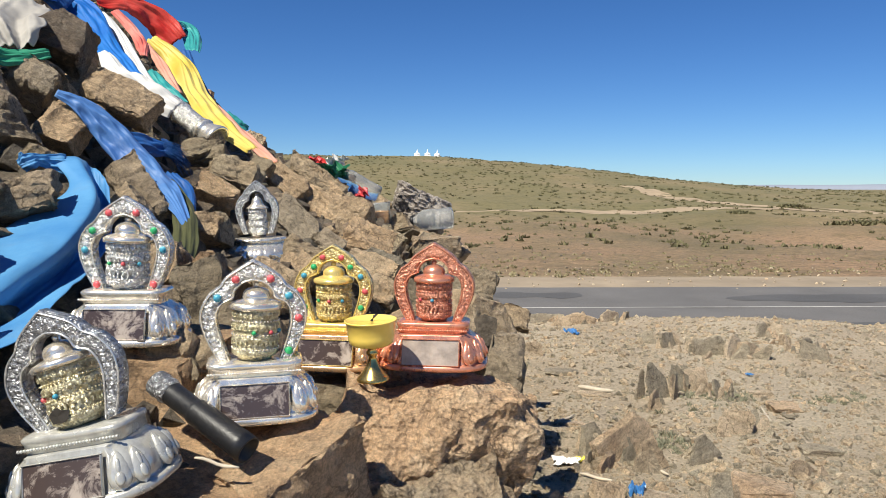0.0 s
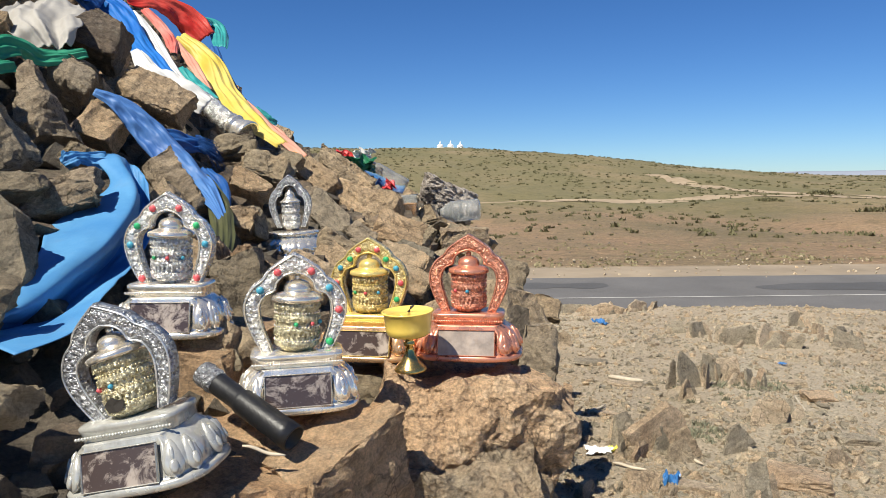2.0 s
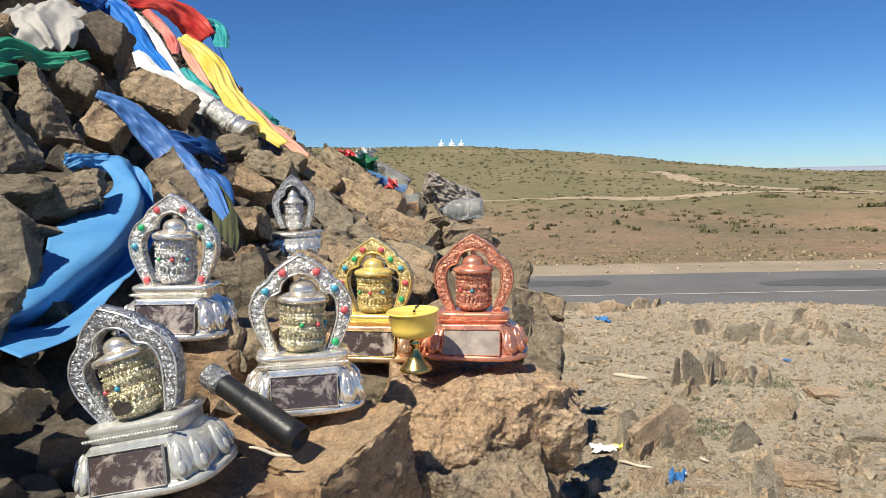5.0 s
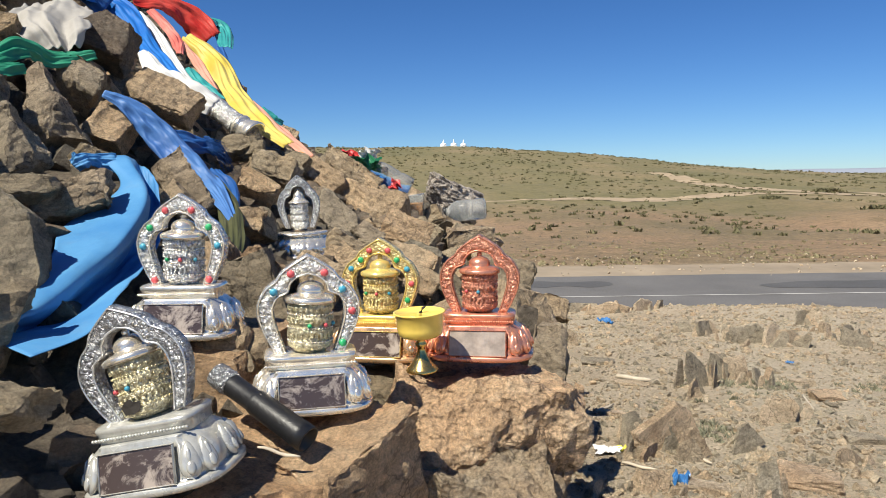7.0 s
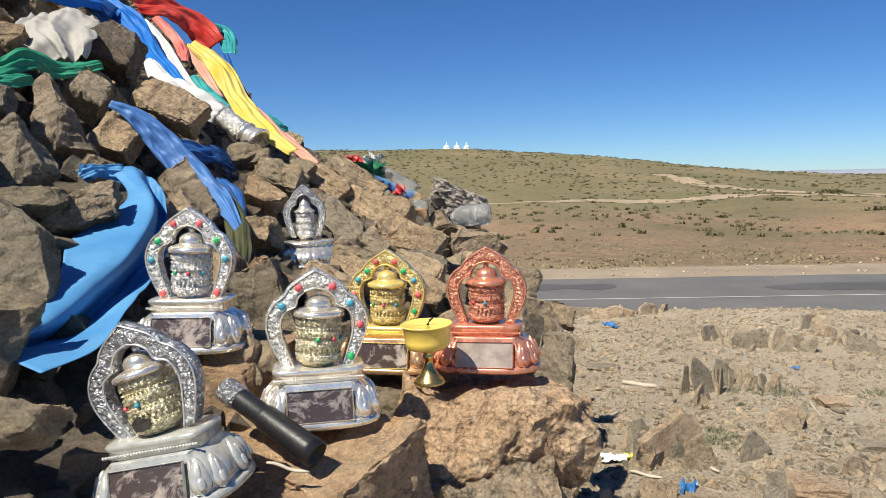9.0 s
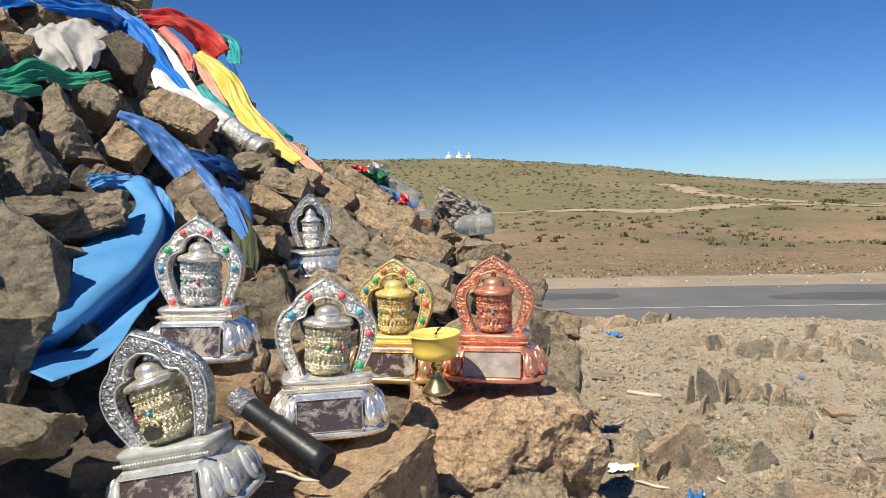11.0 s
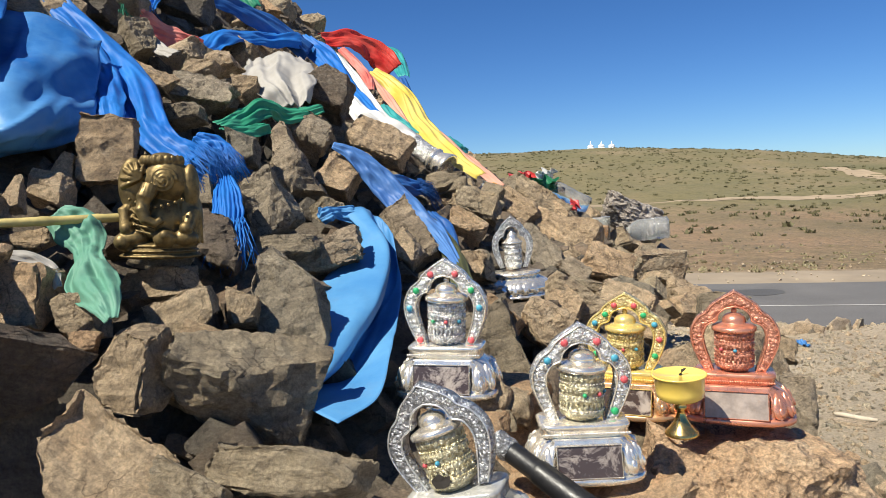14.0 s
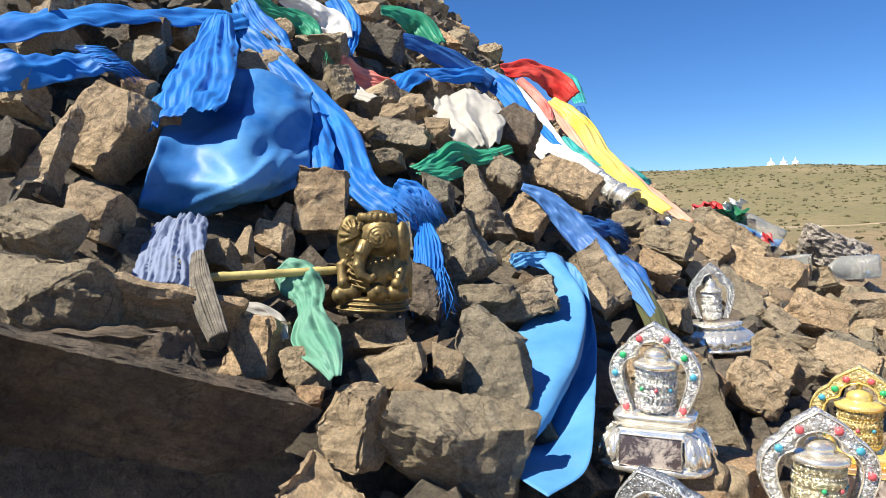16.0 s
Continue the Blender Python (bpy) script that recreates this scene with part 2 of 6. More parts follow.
def mirror_material():
    n = Nodes("flaking_mirror")
    geo = n.t.nodes.new("ShaderNodeNewGeometry").outputs["Position"]
    d = n.ramp(n.noise(30, 9, 0.75, at=geo, distort=0.6), (0.50, (0, 0, 0)), (0.60, (1, 1, 1)))
    spots = n.ramp(n.noise(170, 3, 0.6, at=geo), (0.64, (0, 0, 0)), (0.72, (1, 1, 1)))
    # pale patches are flaking, with reflected stones painted into their contrast
    c = n.mix(d, (0.115, 0.080, 0.070), (0.46, 0.385, 0.325))
    c = n.mix(n.math("MULTIPLY", spots, 0.5), c, (0.46, 0.41, 0.36))
    r = n.ramp(d, (0, (0.24,) * 3), (1, (0.42,) * 3))
    return n.done(c, r, n.math("SUBTRACT", 0.5, n.math("MULTIPLY", d, 0.25)))


MIRROR = mirror_material()
MIRROR_CLEAN = simple("dusty_mirror", (0.36, 0.295, 0.245), 0.42, 0.25, vary=0.35, scale=45)
GEM_RED = simple("coral_bead", (0.62, 0.10, 0.11), 0.25, vary=0.1, scale=100)
GEM_GREEN = simple("green_bead", (0.03, 0.36, 0.13), 0.25, vary=0.1, scale=100)
GEM_BLUE = simple("turquoise_bead", (0.06, 0.30, 0.42), 0.25, vary=0.1, scale=100)
WAX = simple("yellow_wax", (0.95, 0.68, 0.10), 0.4, vary=0.06, scale=40, bump=0.1, Subsurface_Weight=0.3)
WICK = simple("burnt_wick", (0.03, 0.025, 0.02), 0.9)
CUP = simple("thin_yellow_plastic", (0.93, 0.68, 0.14), 0.2, vary=0.05, Coat_Weight=0.5)
RUBBER = simple("black_plastic", (0.012, 0.012, 0.013), 0.42, vary=0.3, scale=60)


def glassy(name, tint, rough=0.05):
    n = Nodes(name)
    return n.done(tint, rough, 0.0, n.bump(n.noise(25, 3), 0.3, 0.01), Transmission_Weight=0.82, IOR=1.2)


CLEAR = glassy("clear_plastic", (0.86, 0.88, 0.86), 0.12)


def cloth_material(name, color, fade, rough=0.6, sheen=0.02):
    n = Nodes(name)
    geo = n.t.nodes.new("ShaderNodeNewGeometry").outputs["Position"]
    f = n.ramp(n.noise(6, 5, 0.6, at=geo), (0.35, (0, 0, 0)), (0.75, (1, 1, 1)))
    c = n.mix(f, color, fade)
    dirt = n.ramp(n.noise(17, 5, 0.7, at=geo), (0.55, (0, 0, 0)), (0.8, (1, 1, 1)))
    c = n.mix(n.math("MULTIPLY", dirt, 0.14), c, (0.25, 0.20, 0.14))
    weave = n.noise(700, 2, at=geo)
    b = n.bump(n.noise(22, 4, 0.6, at=geo, distort=0.2), 0.22, 0.007)
    b = n.bump(weave, 0.25, 0.0006, b)
    return n.done(c, rough, 0.0, b, Sheen_Weight=sheen, Specular_IOR_Level=0.3)


BLUE = cloth_material("blue_silk", (0.005, 0.105, 0.40), (0.018, 0.19, 0.56), 0.55)
BLUE_PALE = cloth_material("faded_blue_silk", (0.05, 0.20, 0.44), (0.105, 0.30, 0.53), 0.55)
BLUE_SLATE = cloth_material("slate_blue_silk", (0.045, 0.13, 0.36), (0.09, 0.22, 0.47), 0.5)
BLUE_MID = cloth_material("sunlit_blue_silk", (0.012, 0.12, 0.38), (0.10, 0.29, 0.56), 0.5)
BLUE_DARK = cloth_material("deep_blue_silk", (0.010, 0.065, 0.24), (0.03, 0.125, 0.36), 0.5)
GREY_BLUE = cloth_material("grey_blue_cloth", (0.15, 0.18, 0.27), (0.20, 0.24, 0.36), 0.8)
GREEN = cloth_material("green_silk", (0.015, 0.19, 0.10), (0.04, 0.28, 0.17), 0.5)
MINT = cloth_material("faded_green_silk", (0.09, 0.245, 0.17), (0.17, 0.33, 0.25), 0.6)
TEAL = cloth_material("teal_silk", (0.02, 0.25, 0.25), (0.05, 0.34, 0.32), 0.5)
RED = cloth_material("red_silk", (0.52, 0.02, 0.015), (0.58, 0.10, 0.07), 0.5)
PINK = cloth_material("faded_red_silk", (0.55, 0.11, 0.09), (0.62, 0.32, 0.26), 0.6)
SALMON = cloth_material("salmon_silk", (0.56, 0.24, 0.17), (0.60, 0.36, 0.27), 0.6)
WHITE = cloth_material("white_silk", (0.60, 0.59, 0.57), (0.68, 0.67, 0.64), 0.6)
GREYWHITE = cloth_material("dusty_white_silk", (0.31, 0.29, 0.26), (0.41, 0.39, 0.355), 0.7)
YELLOW = cloth_material("yellow_silk", (0.58, 0.44, 0.07), (0.64, 0.52, 0.17), 0.5)
ORANGE = cloth_material("orange_cloth", (0.75, 0.30, 0.03), (0.78, 0.40, 0.08), 0.6)

# ---- tools ----


def mesh_of(name, bm, material=None, smooth=False):
    me = bpy.data.meshes.new(name)
    bm.to_mesh(me)
    bm.free()
    if material:
        me.materials.append(material)
    if smooth:
        me.polygons.foreach_set("use_smooth", [True] * len(me.polygons))
    return me


def part(name, bm, material, parent, label="", smooth=True):
    ob = new(name, mesh_of(name, bm, material, smooth))
    ob.parent = parent
    if label:
        ob["label"] = label
    return ob


def thing(name, place, label, category, group="", kind=""):
    ob = new(name)
    ob.empty_display_size = 0.02
    ob.matrix_basis = place
    return tagged(ob, label, category, group, kind)


def single(name, bm, material, place, label, category, group="", kind="", smooth=True):
    ob = new(name, mesh_of(name, bm, material, smooth))
    ob.matrix_basis = place
    return tagged(ob, label, category, group, kind)


def rings(bm, loops, close=True, caps=(True, True)):
    """Skin a stack of closed loops of points."""
    rows = [[bm.verts.new(p) for p in loop] for loop in loops]
    n = len(rows[0])
    for a, b in zip(rows, rows[1:]):
        for i in range(n if close else n - 1):
            j = (i + 1) % n
            bm.faces.new((a[i], a[j], b[j], b[i]))
    if caps[0]:
        bm.faces.new(list(reversed(rows[0])))
    if caps[1]:
        bm.faces.new(rows[-1])
    return bm


def lathe(profile, steps=40, bm=None, shape=None):
    bm = bm or bmesh.new()
    loops = []
    for r, z in profile:
        loops.append([((r * (shape(a) if shape else 1)) * math.cos(a), (r * (shape(a) if shape else 1)) * math.sin(a), z) for a in (2 * math.pi * i / steps for i in range(steps))])
    return rings(bm, loops)


def ball(bm, at, size, segs=8, rows=5):
    m = Matrix.LocRotScale(at, None, size if isinstance(size, (tuple, Vector)) else (size,) * 3)
    bmesh.ops.create_uvsphere(bm, u_segments=segs, v_segments=rows, radius=1, matrix=m)
    return bm


def box(bm, at, size, turn=None, bevel=0.0):
    made = bmesh.ops.create_cube(bm, size=1, matrix=Matrix.LocRotScale(at, turn, size))
    if bevel:
        edges = {e for v in made["verts"] for e in v.link_edges}
        bmesh.ops.bevel(bm, geom=list(edges), offset=bevel, segments=2, affect="EDGES", profile=0.6)
    return bm


def tube(bm, points, radius, sides=8, caps=(True, True)):
    """A round bar along points; radius may be a list."""
    pts = [Vector(p) for p in points]
    loops, up = [], Vector((0.3, 0.2, 0.93))
    for i, p in enumerate(pts):
        d = (pts[min(i + 1, len(pts) - 1)] - pts[max(i - 1, 0)]).normalized()
        a = d.cross(up).normalized()
        b = a.cross(d)
        r = radius[i] if isinstance(radius, (list, tuple)) else radius
        loops.append([p + r * (math.cos(k) * a + math.sin(k) * b) for k in (2 * math.pi * j / sides for j in range(sides))])
    return rings(bm, loops, caps=caps)


def smoothstep(a, b, x):
    t = min(1, max(0, (x - a) / (b - a)))
    return t * t * (3 - 2 * t)


def spline(points, steps):
    """Catmull-Rom through points, given as tuples."""
    p = [np.array(q, float) for q in points]
    p = [2 * p[0] - p[1], *p, 2 * p[-1] - p[-2]]
    out = []
    for i in range(1, len(p) - 2):
        for s in range(steps):
            t = s / steps
            out.append(0.5 * (2 * p[i] + (p[i + 1] - p[i - 1]) * t + (2 * p[i - 1] - 5 * p[i] + 4 * p[i + 1] - p[i + 2]) * t**2 + (3 * p[i] - p[i - 1] - 3 * p[i + 1] + p[i + 2]) * t**3))
    return [*out, p[-2]]


# ---- the ground ----


def heap(x, y):
    """The slope of the cairn, on which its stones lie."""
    x = max(x, -2.6)
    return 0.651 - 0.301 * x + 0.217 * y + 0.141 * x * x - 0.044 * x * y - 0.034 * y * y


def land(x, y):
    r, az = math.hypot(x, y), math.degrees(math.atan2(x, y))
    z = 0.52 - 0.075 * (max(y, 0) - 1.6) - 0.02 * max(0, x - 2)
    z += 0.045 * (noise.noise((x * 0.7, y * 0.7, 3)) + 0.6 * noise.noise((x * 2.1, y * 2.1, 7)) + 0.35 * noise.noise((x * 6, y * 6, 1)))
    z -= 2.15 * smoothstep(5.0, 11.5, y + 0.12 * x)
    if y < 0:
        z = 0.52 + 0.05 * noise.noise((x, y, 3))
    flat = -1.92
    z = z + (flat - z) * smoothstep(10.5, 12.0, y)
    z -= 1.3 * smoothstep(26, 60, y)
    z += 0.9 * noise.noise((x * 0.05, y * 0.05, 5)) * smoothstep(28, 70, y)
    z += 0.25 * noise.noise((x * 0.25, y * 0.25, 2)) * smoothstep(25, 40, y)
    if r > 120 and y > 0:
        crest = 22.9 - 23.9 * smoothstep(-4, 33, az) - 4 * smoothstep(-20, -60, az)
        crest += 1.2 * noise.noise((az * 0.15, 2, 0))
        rise = smoothstep(95, 505, r) if r < 505 else 1 - 0.5 * smoothstep(505, 1100, r)
        z += (crest + 3.0) * rise
        z += 0.8 * noise.noise((x * 0.02, y * 0.02, 9)) * smoothstep(150, 300, r)
    return z


def build_ground():
    bm = bmesh.new()
    angles = [math.radians(-38 + 80 * i / 420) for i in range(420)] + [math.radians(42 + 280 * i / 70) for i in range(70)]
    radii = [0.25 * (1.0262 ** i) for i in range(378)]
    loops = []
    for r in radii:
        loops.append([(r * math.sin(a), r * math.cos(a), land(r * math.sin(a), r * math.cos(a))) for a in angles])
    rings(bm, loops, caps=(True, False))
    bmesh.ops.reverse_faces(bm, faces=bm.faces)
    single("ground", bm, GROUND, Matrix(), "dry stony steppe ground rising to a low hill", "ground", kind="structure")


build_ground()


def strip(name, line, width, material, label, category, lift=0.02, step=40):
    """A band laid along a line on the land."""
    bm = bmesh.new()
    pts = spline(line, step)
    rows = []
    for i, p in enumerate(pts):
        d = pts[min(i + 1, len(pts) - 1)] - pts[max(i - 1, 0)]
        side = np.array((d[1], -d[0])) / np.hypot(*d)
        w = width * (1 + 0.25 * noise.noise((p[0] * 0.15, p[1] * 0.15, 4)))
        rows.append([bm.verts.new((*(p + side * w * k / 2), land(*(p + side * w * k / 2)) + lift)) for k in (-1, -0.5, 0, 0.5, 1)])
    for a, b in zip(rows, rows[1:]):
        for i in range(4):
            bm.faces.new((a[i], a[i + 1], b[i + 1], b[i]))
    return single(name, bm, material, Matrix(), label, category, kind="structure")


def build_road():
    def sheet(x0, x1, y0, y1, z, skew=0.03, ragged=0.0, thick=0.0, steps=80):
        bm = bmesh.new()
        rows = []
        for i in range(steps + 1):
            x = x0 + (x1 - x0) * i / steps
            e = ragged * noise.noise((x * 0.9, y0, 3)), ragged * noise.noise((x * 0.8, y1, 8))
            k = max(0.02, math.sin(math.pi * i / steps) ** 0.25) if ragged and thick == 0 else 1
            mid = (y0 + y1) / 2
            rows.append([bm.verts.new((x, mid + (y - mid) * k + skew * x, z)) for y in (y0 + e[0], mid, y1 + e[1])])
        for a, b in zip(rows, rows[1:]):
            for j in range(2):
                bm.faces.new((a[j], b[j], b[j + 1], a[j + 1]))
        return bm
    z = -1.92
    ob = single("road", sheet(-160, 160, 14.2, 21.3, z + 0.06, ragged=0.12, thick=1, steps=300), ASPHALT, Matrix(), "worn grey asphalt road with patched strips", "road", kind="structure")
    part("road_line", sheet(-160, 160, 17.58, 17.66, z + 0.068), LINE, ob, "worn white centre line")
    part("patch", sheet(7.9, 19, 18.3, 19.8, z + 0.066, ragged=0.4), ASPHALT_DARK, ob, "dark asphalt repair patch")
    part("patch", sheet(8.6, 10.6, 14.5, 15.5, z + 0.066, ragged=0.3), ASPHALT_DARK, ob, "dark asphalt repair patch")
    part("patch", sheet(1.2, 4.0, 19.2, 20.3, z + 0.066, ragged=0.5), ASPHALT_DARK, ob, "dark asphalt repair patch")
    single("road_shoulder", sheet(-160, 160, 21.0, 24.0, z + 0.03, ragged=0.5, thick=1, steps=300), SHOULDER, Matrix(), "pale gravel shoulder beside the road", "road shoulder", kind="structure")


build_road()
strip("dirt_track", [(-30, 118), (10, 125), (60, 132), (110, 120), (160, 118)], 10, TRACK, "pale dirt track crossing the steppe", "track", 0.05)
strip("dirt_track", [(68, 255), (66, 220), (67, 185), (74, 150), (82, 132)], 8, TRACK, "pale dirt track climbing the hill", "track", 0.07)
strip("dirt_track", [(80, 105), (95, 98), (120, 92)], 4, TRACK, "pale dirt track on the plain", "track", 0.05)


def build_far_hills():
    bm = bmesh.new()
    rows = []
    for i in range(121):
        az = math.radians(10 + 45 * i / 120)
        h = 14 + 26 * max(0, noise.noise((i * 0.045, 1.5, 0)) + 0.35) * smoothstep(0, 30, i)
        rows.append([bm.verts.new((r * math.sin(az), r * math.cos(az), zz)) for r, zz in ((3000, -60), (3100, h * 0.6), (3300, h), (3800, -40))])
    for a, b in zip(rows, rows[1:]):
        for j in range(3):
            bm.faces.new((a[j], b[j], b[j + 1], a[j + 1]))
    single("backdrop", bm, HAZE, Matrix(), "low hills on the far horizon, tinted blue with painted haze", "distant hills", kind="structure")


build_far_hills()

# ---- the cairn ----


def rough_stone(kind, seed, finer=4, craggy=1.0, dims=None):
    """A broken stone inside the unit cube: an uneven block with its corners struck off, then cut finer and roughened."""
    rnd = random.Random(seed)
    bm = bmesh.new()
    bmesh.ops.create_cube(bm, size=1)
    loose = {"block": 0.16, "slab": 0.14, "panel": 0.12, "wedge": 0.12, "chunk": 0.2, "bar": 0.07}[kind]
    for v in bm.verts:
        v.co += Vector([rnd.uniform(-loose, loose) for _ in range(3)])
        if kind == "wedge" and v.co.z > 0:
            v.co.x, v.co.y = v.co.x * 0.3 + 0.12, v.co.y * 0.5
    for cut in range({"block": 6, "slab": 6, "panel": 5, "wedge": 5, "chunk": 7, "bar": 3}[kind]):
        way = Vector([rnd.choice((-1, 1)) * rnd.uniform(0.25, 1) for _ in range(3)])
        if kind == "panel":
            way.y *= 0.04
        if kind == "bar":
            way.y *= 0.05
            way.z *= 0.15
        way.normalize()
        reach = max(v.co.dot(way) for v in bm.verts)
        geom = list(bm.verts) + list(bm.edges) + list(bm.faces)
        made = bmesh.ops.bisect_plane(bm, geom=geom, plane_co=way * reach * (rnd.uniform(0.62, 0.86) if cut < 3 and kind != "bar" else rnd.uniform(0.82, 0.95)), plane_no=way, clear_outer=True)
        bmesh.ops.contextual_create(bm, geom=[e for e in made["geom_cut"] if isinstance(e, bmesh.types.BMEdge)])
    lo = [min(v.co[i] for v in bm.verts) for i in range(3)]
    hi = [max(v.co[i] for v in bm.verts) for i in range(3)]
    for v in bm.verts:
        v.co = Vector([(v.co[i] - lo[i]) / (hi[i] - lo[i]) - 0.5 for i in range(3)])
    bmesh.ops.triangulate(bm, faces=bm.faces)
    limits = (0.42, 0.24, 0.13, 0.075, 0.042)[:finer]
    for limit in limits:
        for again in range(2):
            long = [e for e in bm.edges if e.calc_length() > limit]
            bmesh.ops.subdivide_edges(bm, edges=long, cuts=1, use_grid_fill=True)
            bmesh.ops.triangulate(bm, faces=[f for f in bm.faces if len(f.verts) > 3])
    if dims:
        # true size first, so that the relief has the same scale in every direction
        for v in bm.verts:
            v.co = Vector((v.co.x * dims[0], v.co.y * dims[1], v.co.z * dims[2]))
        size = min(dims)
        for again in range(2):
            long = [e for e in bm.edges if e.calc_length() > max(0.012, 0.055 * max(dims))]
            bmesh.ops.subdivide_edges(bm, edges=long, cuts=1, use_grid_fill=True)
            bmesh.ops.triangulate(bm, faces=[f for f in bm.faces if len(f.verts) > 3])
        bm.normal_update()
        ledge = min(1.0, size / 0.07)
        shift = {}
        for v in bm.verts:
            q = v.co * 14 + Vector((seed * 3.1, 0, 0))
            n = 0.0045 * noise.noise(q) + 0.0042 * noise.noise(q * 2.3) + 0.0034 * noise.noise(q * 5) - 0.007 * abs(noise.noise((q.x, q.y, q.z * 2.4)))
            # corners and edges are chipped
            worn = 1 - min((f.normal.dot(v.normal) for f in v.link_faces), default=1)
            n -= 0.012 * ledge * min(1, 3 * worn) * max(0, 0.45 + 1.3 * noise.noise(q * 1.4))
            # ledges where the layers have split away
            split = 1.6 * noise.noise((q.x * 0.3, q.y * 0.3, q.z * 1.1)) + 0.8 * noise.noise(q * 0.55)
            n += 0.007 * ledge * math.floor(2.2 * split) / 2.2
            shift[v] = v.normal * n
        for v, m in shift.items():
            v.co += m
        return mesh_of("rock", bm, ROCK)
    bm.normal_update()
    move = {}
    for v in bm.verts:
        q = v.co * 2.6 + Vector((seed * 3.7, 0, 0))
        layer = noise.noise((v.co.x * 2 + seed, v.co.y * 2, v.co.z * 9))
        step = noise.cell(Vector((v.co.x * 3 + seed, v.co.y * 3, v.co.z * 5)))
        move[v] = v.normal * craggy * (0.024 * noise.noise(q) + 0.024 * noise.noise(q * 2.7) + 0.026 * layer + 0.008 * step + 0.018 * noise.noise(q * 6))
    for v, d in move.items():
        v.co += d
    if craggy > 1.1:
        bm.normal_update()
        for v in bm.verts:
            c = noise.noise((v.co.x * 2.5 + seed, v.co.y * 2.5, v.co.z * 6))
            lump = 0.5 * noise.noise(v.co * 5) + 0.6 * noise.noise(v.co * 11) + 0.4 * noise.noise(v.co * 23) + 0.4 * noise.noise(v.co * 40) + 0.8 * math.floor(4 * noise.noise(v.co * 4)) / 4
            v.co += v.normal * (-0.018 * smoothstep(0.06, 0.0, abs(c)) + 0.022 * lump)
    return mesh_of("rock", bm, ROCK)


KINDS = ("block", "slab", "panel", "wedge", "chunk", "bar")
STONES = {k: [rough_stone(k, 17 * i + 5 * j + 1) for j in range(9)] for i, k in enumerate(KINDS)}
TINTED = {}
cairn = thing("stone_cairn", Matrix(), "heap of broken grey-brown schist stones hung with silk scarves", "cairn")
turn_of = {k: 0 for k in KINDS}
laid = []


def tinted(me, material):
    if material is ROCK:
        return me
    key = (me.name, material.name)
    if key not in TINTED:
        TINTED[key] = me.copy()
        TINTED[key].materials[0] = material
    return TINTED[key]


def stone(kind, x, y, z, w, d, h, rx, ry, rz, material=ROCK, owner=None, name="rock"):
    turn_of[kind] += 1
    ob = new(name, tinted(STONES[kind][turn_of[kind] % 9], material))
    ob.parent = owner or cairn
    ob.matrix_basis = pose(x, y, z, rx, ry, rz) @ Matrix.Diagonal((w, d, h, 1))
    laid.append((x, y, z, 0.5 * max(w, h)))
    return ob


def big_stone(kind, seed, x, y, z, w, d, h, rx, ry, rz, material=ROCK):
    """One of the larger stones, with a mesh of its own at true size."""
    ob = new("rock", rough_stone(kind, seed, 3, 1.0, (w, d, h)))
    ob.data.materials[0] = material
    ob.parent = cairn
    ob.matrix_basis = pose(x, y, z, rx, ry, rz)
    laid.append((x, y, z, 0.5 * max(w, h)))
    return ob


def sunk(x, y):
    """How much the bare heap lies below the line of stones at its back edge."""
    return 0.14 * smoothstep(1.7, 2.8, y) * smoothstep(-0.5, -1.0, x)


def build_core():
    """The packed small stones and earth inside the heap, coloured dark for the shade in its gaps."""
    bm = bmesh.new()
    n, rows = 90, []
    for i in range(n + 1):
        row = []
        for j in range(n + 1):
            x, y = -4.2 + 4.7 * i / n, -0.2 + 6.4 * j / n
            z = heap(x, y) - 0.10 - sunk(x, y) + 0.06 * noise.noise((x * 6, y * 6, 2))
            z -= 2.2 * smoothstep(-0.25, 0.45, x + 0.1 * max(0, 1.2 - y) + 0.08 * noise.noise((y * 3, 1, 1)))
            z -= 1.5 * smoothstep(4.2, 6.0, y) + 1.0 * smoothstep(0.45, -0.1, y) * smoothstep(-0.9, -0.3, x) + 1.3 * max(0, 0.5 - y)
            z -= 0.40 * smoothstep(0.66, 0.52, y) * smoothstep(-0.45, -0.62, x)
            row.append(bm.verts.new((x, y, max(z, 0.2))))
        rows.append(row)
    for a, b in zip(rows, rows[1:]):
        for j in range(n):
            bm.faces.new((a[j], b[j], b[j + 1], a[j + 1]))
    part("core", bm, ROCK_DARK, cairn, "packed rubble between the stones, painted dark for the gap shade", smooth=False)


build_core()
big_stone("block", 11, -1.492, 0.742, 1.586, 0.114, 0.077, 0.091, -25, 1, 15)
big_stone("wedge", 12, -1.347, 0.692, 1.470, 0.077, 0.058, 0.186, -26, 5, 15)
big_stone("block", 13, -1.390, 0.849, 1.518, 0.162, 0.138, 0.203, -30, 23, 13)
big_stone("block", 14, -1.214, 0.576, 1.349, 0.136, 0.066, 0.078, -28, 15, 14)
stone("chunk", -1.222, 0.680, 1.365, 0.081, 0.081, 0.081, -28, 11, 15)
stone("chunk", -1.381, 0.653, 1.482, 0.062, 0.062, 0.085, -25, 1, 15, ROCK_DARK)
big_stone("chunk", 17, -1.574, 1.075, 1.714, 0.125, 0.094, 0.094, -27, 9, 15)
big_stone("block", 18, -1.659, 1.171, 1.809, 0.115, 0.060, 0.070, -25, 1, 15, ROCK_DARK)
big_stone("chunk", 19, -1.664, 1.287, 1.833, 0.093, 0.069, 0.069, -25, 1, 15)
stone("chunk", -1.468, 0.975, 1.622, 0.071, 0.053, 0.053, -25, 1, 15, ROCK_ORANGE)
